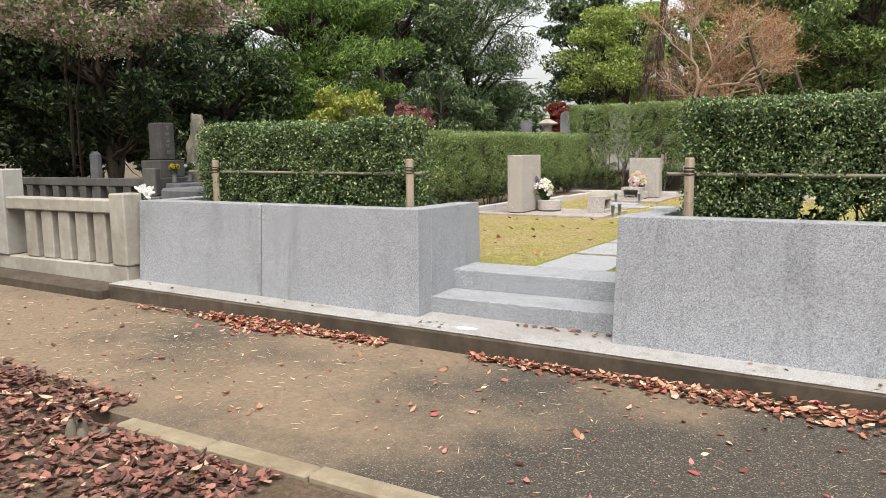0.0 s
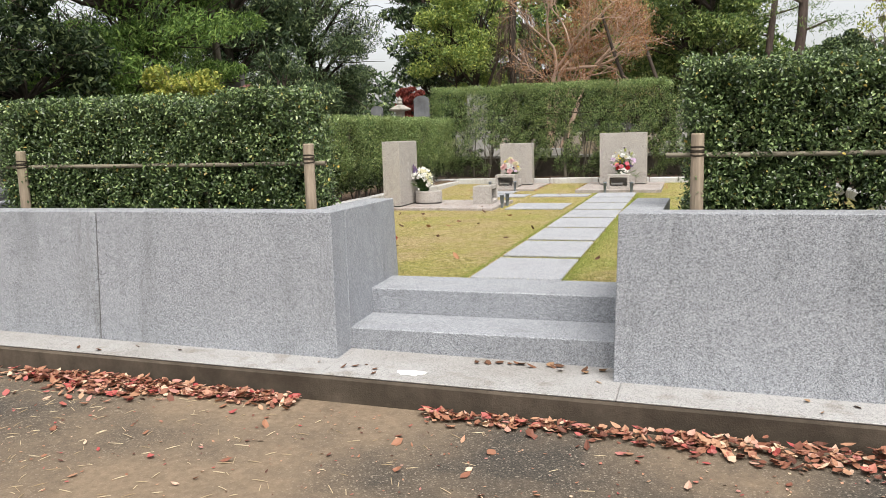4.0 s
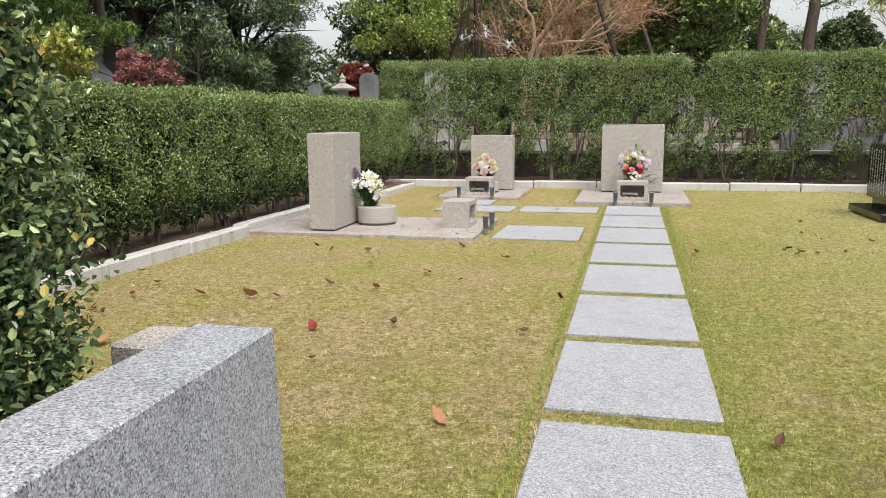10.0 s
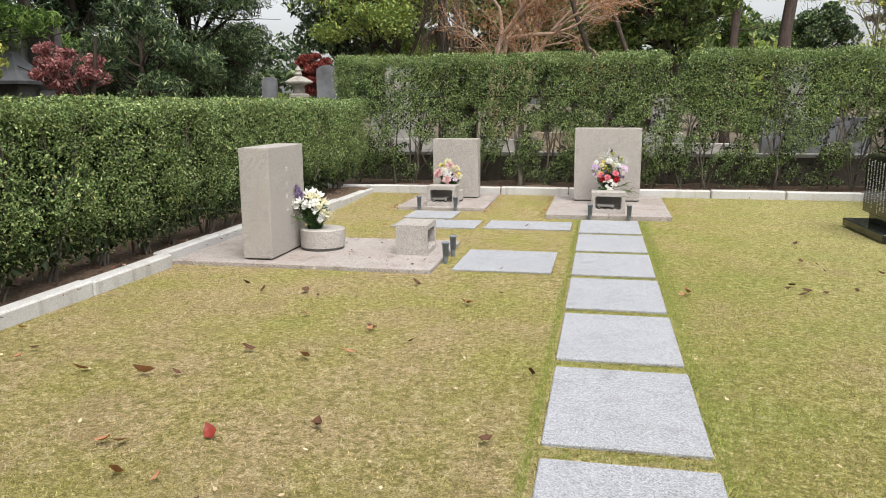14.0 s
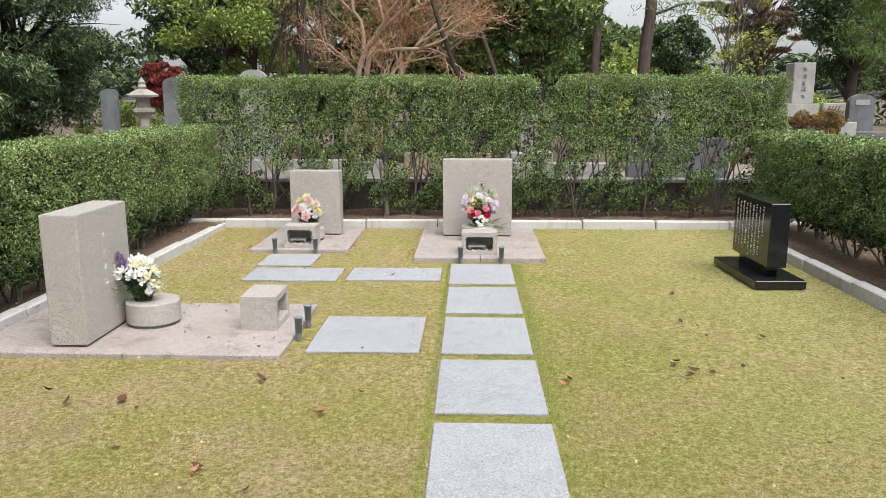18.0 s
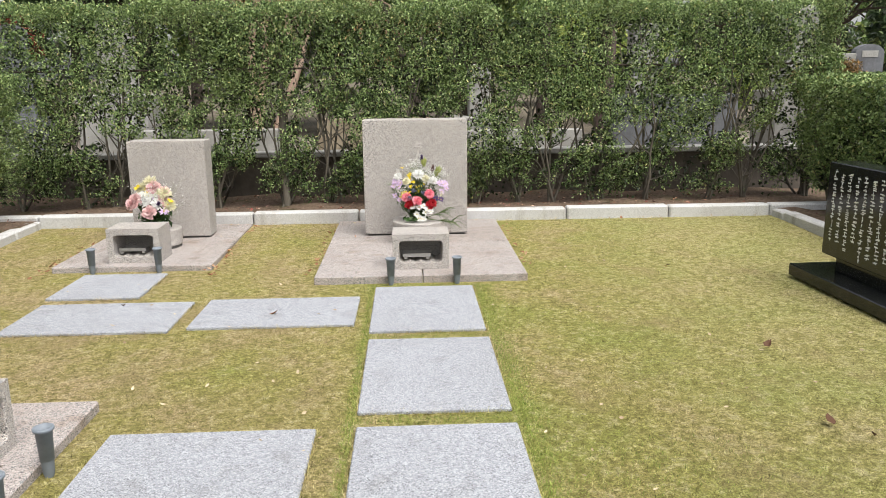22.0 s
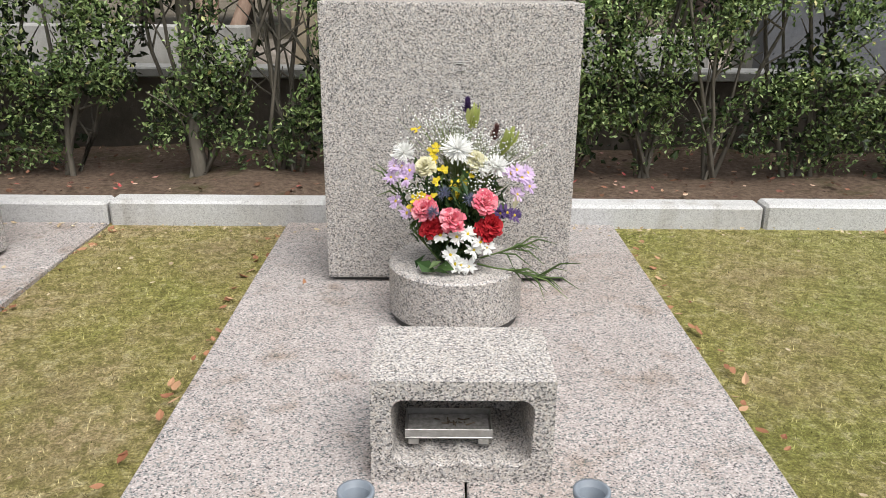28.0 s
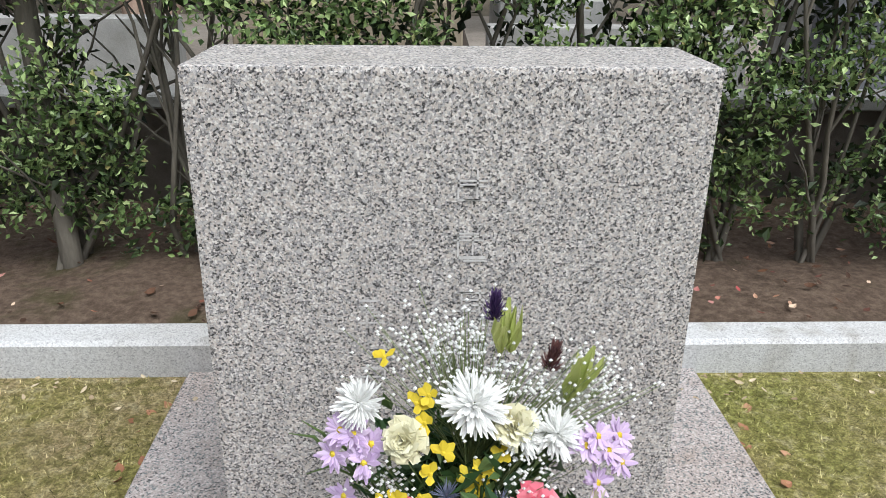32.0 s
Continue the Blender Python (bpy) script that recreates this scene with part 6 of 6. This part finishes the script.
r = rng(700)
x = np.concatenate([r.uniform(-2.45, -0.75, 620), r.normal(-1.85, 0.38, 380), r.uniform(-0.1, 3.2, 760), r.uniform(1.0, 6.5, 760)])
n = len(x)
deep = 0.055 + 0.055 * np.clip(1 - np.abs(x + 1.85) / 0.55, 0, 1) + 0.05 * np.clip((x - 0.6) / 1.2, 0, 1)
off = np.abs(r.normal(0, 1, n)) * deep
p = np.stack([x, -10.725 - off, STREET + 0.008 + (0.012 + 0.35 * deep) * np.clip(1 - off / (2.2 * deep), 0, 1) * r.random(n)], 1)
q = np.stack([r.uniform(-3.6, -2.5, 40), -10.76 - np.abs(r.normal(0, 0.05, 40)), np.full(40, STREET + 0.01)], 1)
p = np.concatenate([p[wave(p * [1, 0, 0], 6.0, 3) + 0.5 * wave(p * [1, 0, 0], 15.0, 5) > -0.75 - 6 * deep], q])
drift("drift of reddish-brown fallen leaves against the kerb", p, 701, 0.048)
n = 9000
p = np.stack([r.uniform(-6.0, 0.7, n), -12.40 - np.abs(r.normal(0, 0.9, n)), np.zeros(n)], 1)
p = p[(p[:, 0] + 0.55 * np.abs(p[:, 1] + 12.40) ** 0.7 < -1.25 + 0.35 * wave(p, 3.0, 8)) | (p[:, 1] < -12.76) & (p[:, 0] < 0.15 + 0.3 * wave(p, 2.0, 9))]
p[:, 2] = STREET + 0.012 + 0.05 * r.random(len(p)) * np.clip((-1.2 - p[:, 0]), 0.1, 1)
drift("thick bed of brown fallen leaves on the soil", p, 702, 0.055, bed_leaf)
n = 260
p = np.stack([r.uniform(-5.5, 5.0, n), r.uniform(-12.4, -10.85, n), np.full(n, STREET + 0.006)], 1)
drift("scattered single leaves and twigs on the lane", p, 703, 0.045)
n = 520
x = np.where(r.random(n) < 0.75, r.normal(-1.9, 1.0, n), r.uniform(-5, 4, n))
p = np.stack([x, r.uniform(-12.35, -10.85, n), np.full(n, STREET + 0.004)], 1)
a = r.uniform(0, math.pi, n)
u = np.stack([np.cos(a), np.sin(a), r.normal(0, 0.04, n)], 1) * r.uniform(0.012, 0.035, n)[:, None]
w = np.stack([-np.sin(a), np.cos(a), np.zeros(n)], 1) * 0.0016
v = np.stack([p - u - w, p + u - w, p + u + w, p - u + w, p + [0, 0, 0.003]], 1).reshape(-1, 3)
f = np.arange(n)[:, None] * 5
straw = raw("straw", v, np.concatenate([f + q for q in ([0, 1, 4], [1, 2, 4], [2, 3, 4], [3, 0, 4])]), pale_straw, kind="stuff")
tagged(fall(straw), "pale straw and pine needles scattered on the lane", "straw")
n = 1500
p = np.stack([r.uniform(-5.5, 5.0, n), r.uniform(-12.4, -10.75, n), np.full(n, STREET + 0.004)], 1)
drift("pale crumbs of leaf and straw on the lane", p, 708, 0.016)
n = 20
p = np.stack([r.uniform(-3.5, 3.0, n), r.uniform(-10.66, -10.46, n), np.full(n, LEDGE + 0.004)], 1)
drift("a few dry leaves on the granite ledge", p, 704, 0.04, litter_leaf)
n = 15
p = np.stack([r.uniform(-0.1, 0.7, n), -10.27 - np.abs(r.normal(0, 0.03, n)), np.full(n, LEDGE + 0.005)], 1)
drift("dry leaves gathered under the first step", p, 705, 0.05, litter_leaf)
n = 1800
side = r.integers(0, 3, n)
p = np.where(side[:, None] == 0, np.stack([r.uniform(-4.0, -3.26, n), r.uniform(-9.2, 0.4, n), np.zeros(n)], 1), np.where(side[:, None] == 1, np.stack([r.uniform(3.24, 4.0, n), r.uniform(-9.2, 0.4, n), np.zeros(n)], 1), np.stack([r.uniform(-3.1, 3.1, n), r.uniform(0.48, 1.5, n), np.zeros(n)], 1)))
p[:, 2] = 0.088 + lawn_z(p[:, 1]) * 0.75
q = np.stack([r.uniform(-3.05, -1.35, 60), r.uniform(-4.5, -3.35, 60), np.full(60, 0.069)], 1)
q = q[~((q[:, 0] < -2.55) & (q[:, 1] > -4.52) & (q[:, 1] < -3.76)) & (np.hypot(q[:, 0] + 2.37, q[:, 1] + 3.91) > 0.22) & ~((q[:, 0] > -1.71) & (q[:, 0] < -1.41) & (q[:, 1] > -4.12) & (q[:, 1] < -3.70))]
drift("dark dry bits on the near plinth", q, 711, 0.022, dry_leaf)
drift("small dry leaves and bits on the hedge soil", p[::2], 706, 0.028, dry_leaf)
drift("pale dry leaf bits on the hedge soil", p[1::2], 709, 0.026)
n = 150
p = np.stack([r.choice([-0.72, 0.69, -2.50, -1.39], n) + r.normal(0, 0.03, n), r.uniform(-1.4, 0.3, n), np.full(n, 0.035)], 1)
drift("pale dry leaves along the plinth edge", p, 707, 0.030, tan_leaf)

n = 700
p = np.stack([r.uniform(-3.0, 3.05, n), r.uniform(-9.2, 0.3, n), np.zeros(n)], 1)
p = np.concatenate([p, np.stack([r.uniform(-3.0, 3.05, 160), 0.30 - np.abs(r.normal(0, 0.06, 160)), np.zeros(160)], 1)])
p = p[~((np.abs(p[:, 0]) < 0.36) & (p[:, 1] < -1.6))]
p[:, 2] = lawn_z(p[:, 1]) + 0.012
drift("straw-coloured bits and tiny leaves on the lawn", p, 710, 0.02, pale_straw)

k = 0
BROWN = [(-1.47, -7.88), (-1.82, -7.66), (-1.75, -7.65), (-1.62, -7.87), (-2.09, -6.97), (-2.77, -7.1), (-2.4, -6.98), (-2.3, -7.97), (-2.62, -7.71), (-2.24, -8.43), (-2.21, -8.36), (-2.82, -6.89), (-3.17, -6.44), (-1.46, -6.62), (-1.27, -6.52), (-0.9, -5.41), (-0.59, -8.53), (0.43, -5.01), (-3.06, -7.06), (1.9, -6.08), (-3.1, -7.4), (-1.29, -6.12), (-1.75, -5.87), (-0.86, -5.46), (0.47, -4.93)]
DARK = [(-1.27, -8.0), (-2.66, -7.5), (-2.8, -7.4), (-2.76, -7.44), (-2.84, -6.75), (-1.02, -6.28), (1.18, -4.85), (1.12, -4.7), (-2.44, -5.2), (-2.25, -5.37), (-1.97, -5.32), (-1.3, -4.99), (-0.7, -5.17), (-1.29, -6.08), (-1.94, -6.95), (0.46, -8.48), (1.33, -4.79), (-0.37, -6.66), (-1.11, -7.38), (-1.78, -6.56), (-0.47, -7.39), (-1.84, -5.44), (1.23, -4.76), (1.17, -4.59), (2.05, -4.87), (1.88, -4.07), (1.43, -3.70)]
single = [(-1.47, -7.53, 0.068, 1)] + [(x, y, 0.060 + 0.006 * (i % 5), 0) for i, (x, y) in enumerate(BROWN)] + [(x, y, 0.048 + 0.006 * (i % 4), 2) for i, (x, y) in enumerate(DARK)]
r = rng(720)
for _ in range(30):
    single.append((r.uniform(-2.9, 2.95), r.uniform(-4.5, 0.25), r.uniform(0.028, 0.05), 2 if r.random() < 0.6 else 0))
for _ in range(4):
    single.append((r.uniform(0.5, 2.95), r.uniform(-8.6, -4.0), r.uniform(0.03, 0.05), 2))
single = [q for q in single if not -0.33 < q[0] < 0.36 and not (-3.4 < q[0] < -1.2 and -4.65 < q[1] < -3.3)]
for x, y, size, c in single:
    k += 1
    v, f = leaf_sheet(np.array([[0.0, 0.0, 0.0]]), rng(730 + k), size, 0.35, 0.12)
    ob = raw("fallen_leaf", v, f, (tan_leaf, scarlet_leaf, dry_leaf)[c])
    ob.location = (x, y, lawn_z(y) + 0.015)
    tagged(ob, ("dry brown curled leaf on the lawn", "bright red fallen leaf on the lawn", "dark shrivelled leaf on the lawn")[c], "leaf", "fallen leaves on the lawn")


# weathered stump and a scrap of paper by the lane
r = rng(790)
t = Tubes(9)
for i in range(5):
    a = np.array([-1.04 + r.normal(0, 0.03), -12.86 + r.normal(0, 0.03), STREET - 0.02])
    t.add(bent(a, a + [r.normal(0, 0.02), r.normal(0, 0.02), r.uniform(0.06, 0.14)], r, 0.1, 4), [0.035, 0.03, 0.024, 0.012])
tagged(fall(t.build("tree_stump", grey_bark)), "small splintered stump in the leaf bed", "stump")
bm = bmesh.new()
ring = [bm.verts.new((0.075 * math.cos(a) * (1 + 0.25 * math.sin(3 * a)), 0.05 * math.sin(a) * (1 + 0.2 * math.cos(2 * a)), 0.001 + 0.004 * (i % 2))) for i, a in enumerate(radians(30 * q) for q in range(12))]
bm.faces.new(ring)
ob = part("paper_scrap", bm, white_petal)
ob.location = (-0.22, -10.57, LEDGE + 0.003)
tagged(ob, "torn white paper scrap on the granite ledge", "paper")


# ---- grass ----
def blades(name, x, y, r, length, width, material, label):
    n = len(x)
    a = r.uniform(0, 2 * math.pi, n)
    ln = length * r.uniform(0.5, 1.3, n)
    lean = r.uniform(0.5, 1.3, n)
    b = np.stack([x, y, lawn_z(y) - 0.008], 1)
    s = np.stack([-np.sin(a), np.cos(a), np.zeros(n)], 1) * width * 0.5
    tip = b + np.stack([np.cos(a) * ln * lean, np.sin(a) * ln * lean, ln * np.sqrt(np.maximum(0.15, 1 - lean * lean * 0.7))], 1)
    v = np.stack([b - s, b + s, tip], 1).reshape(-1, 3)
    return raw(name, v, np.arange(3 * n).reshape(n, 3), material, lawn, label, "stuff")


SLABS = [(-0.295 + 0.004 * i, 0.295 + 0.004 * i, -2.527 - 0.9667 * i, -1.687 - 0.9667 * i) for i in range(8)] + [(-1.165, -0.43, -4.452, -3.625), (-2.18, -1.32, -2.445, -1.915), (-1.237, -0.377, -2.405, -1.885), (-2.22, -1.68, -1.795, -1.22), (-0.683, 0.655, -1.556, 0.33), (-2.475, -1.42, -1.132, 0.33), (-3.362, -1.295, -4.60, -3.38), (-1.282, -1.122, -9.225, -9.035)]


def clear(x, y, edge=0.006):
    ok = np.ones(len(x), bool)
    for x0, x1, y0, y1 in SLABS:
        ok &= ~((x > x0 + edge) & (x < x1 - edge) & (y > y0 + edge) & (y < y1 - edge))
    return ok


r = rng(800)
n = 620000
y = -9.45 + 9.77 * r.uniform(0, 1, n) ** 1.15
x = r.uniform(-3.29, 3.09, n)
ok = clear(x, y) & ((x > -3.19) | (y < -4.7))
blades("grass", x[ok], y[ok], r, 0.0150, 0.0025, turf_blade, "short yellowing turf")
n = 24000
x = np.concatenate([0.31 + np.abs(r.normal(0, 0.06, n)), -0.30 - np.abs(r.normal(0, 0.02, n // 2)), r.uniform(-0.3, 0.3, n // 3)])
y = np.concatenate([r.uniform(-9.3, -1.6, n), r.uniform(-9.3, -1.6, n // 2), -1.687 - 0.9667 * r.integers(0, 8, n // 3) + 0.063 + r.normal(0, 0.03, n // 3)])
ok = clear(x, y) & (y < -1.55)
blades("green_grass", x[ok], y[ok], r, 0.016, 0.003, green_blade, "greener grass along the slabs")
n = 30000
x, y = 0.4 + np.abs(r.normal(0, 0.5, n)), r.uniform(-9.3, 0.3, n)
pp = np.stack([x, y, np.zeros(n)], 1)
ok = clear(x, y) & (x < 3.0) & (wave(pp, 1.3, 4) > 0.25)
blades("green_grass", x[ok], y[ok], r, 0.0165, 0.0030, green_blade, "greener patches of turf")

# longer blades leaning over the edges of the slabs
r = rng(820)
ex, ey = [], []
for x0, x1, y0, y1 in SLABS[:12]:
    n = int(((x1 - x0) + (y1 - y0)) * 1500)
    on_x = r.random(n) < (x1 - x0) / ((x1 - x0) + (y1 - y0))
    far = r.random(n) < 0.5
    off = np.abs(r.normal(0, 0.006, n)) - 0.002
    ex.append(np.where(on_x, r.uniform(x0, x1, n), np.where(far, x1 + off, x0 - off)))
    ey.append(np.where(on_x, np.where(far, y1 + off, y0 - off), r.uniform(y0, y1, n)))
ex, ey = np.concatenate(ex), np.concatenate(ey)
keep = wave(np.stack([ex, ey, 0 * ex], 1), 9.0, 6) > -0.5
blades("edge_grass", ex[keep], ey[keep], r, 0.027, 0.0026, turf_blade, "ragged grass along the slab edges")
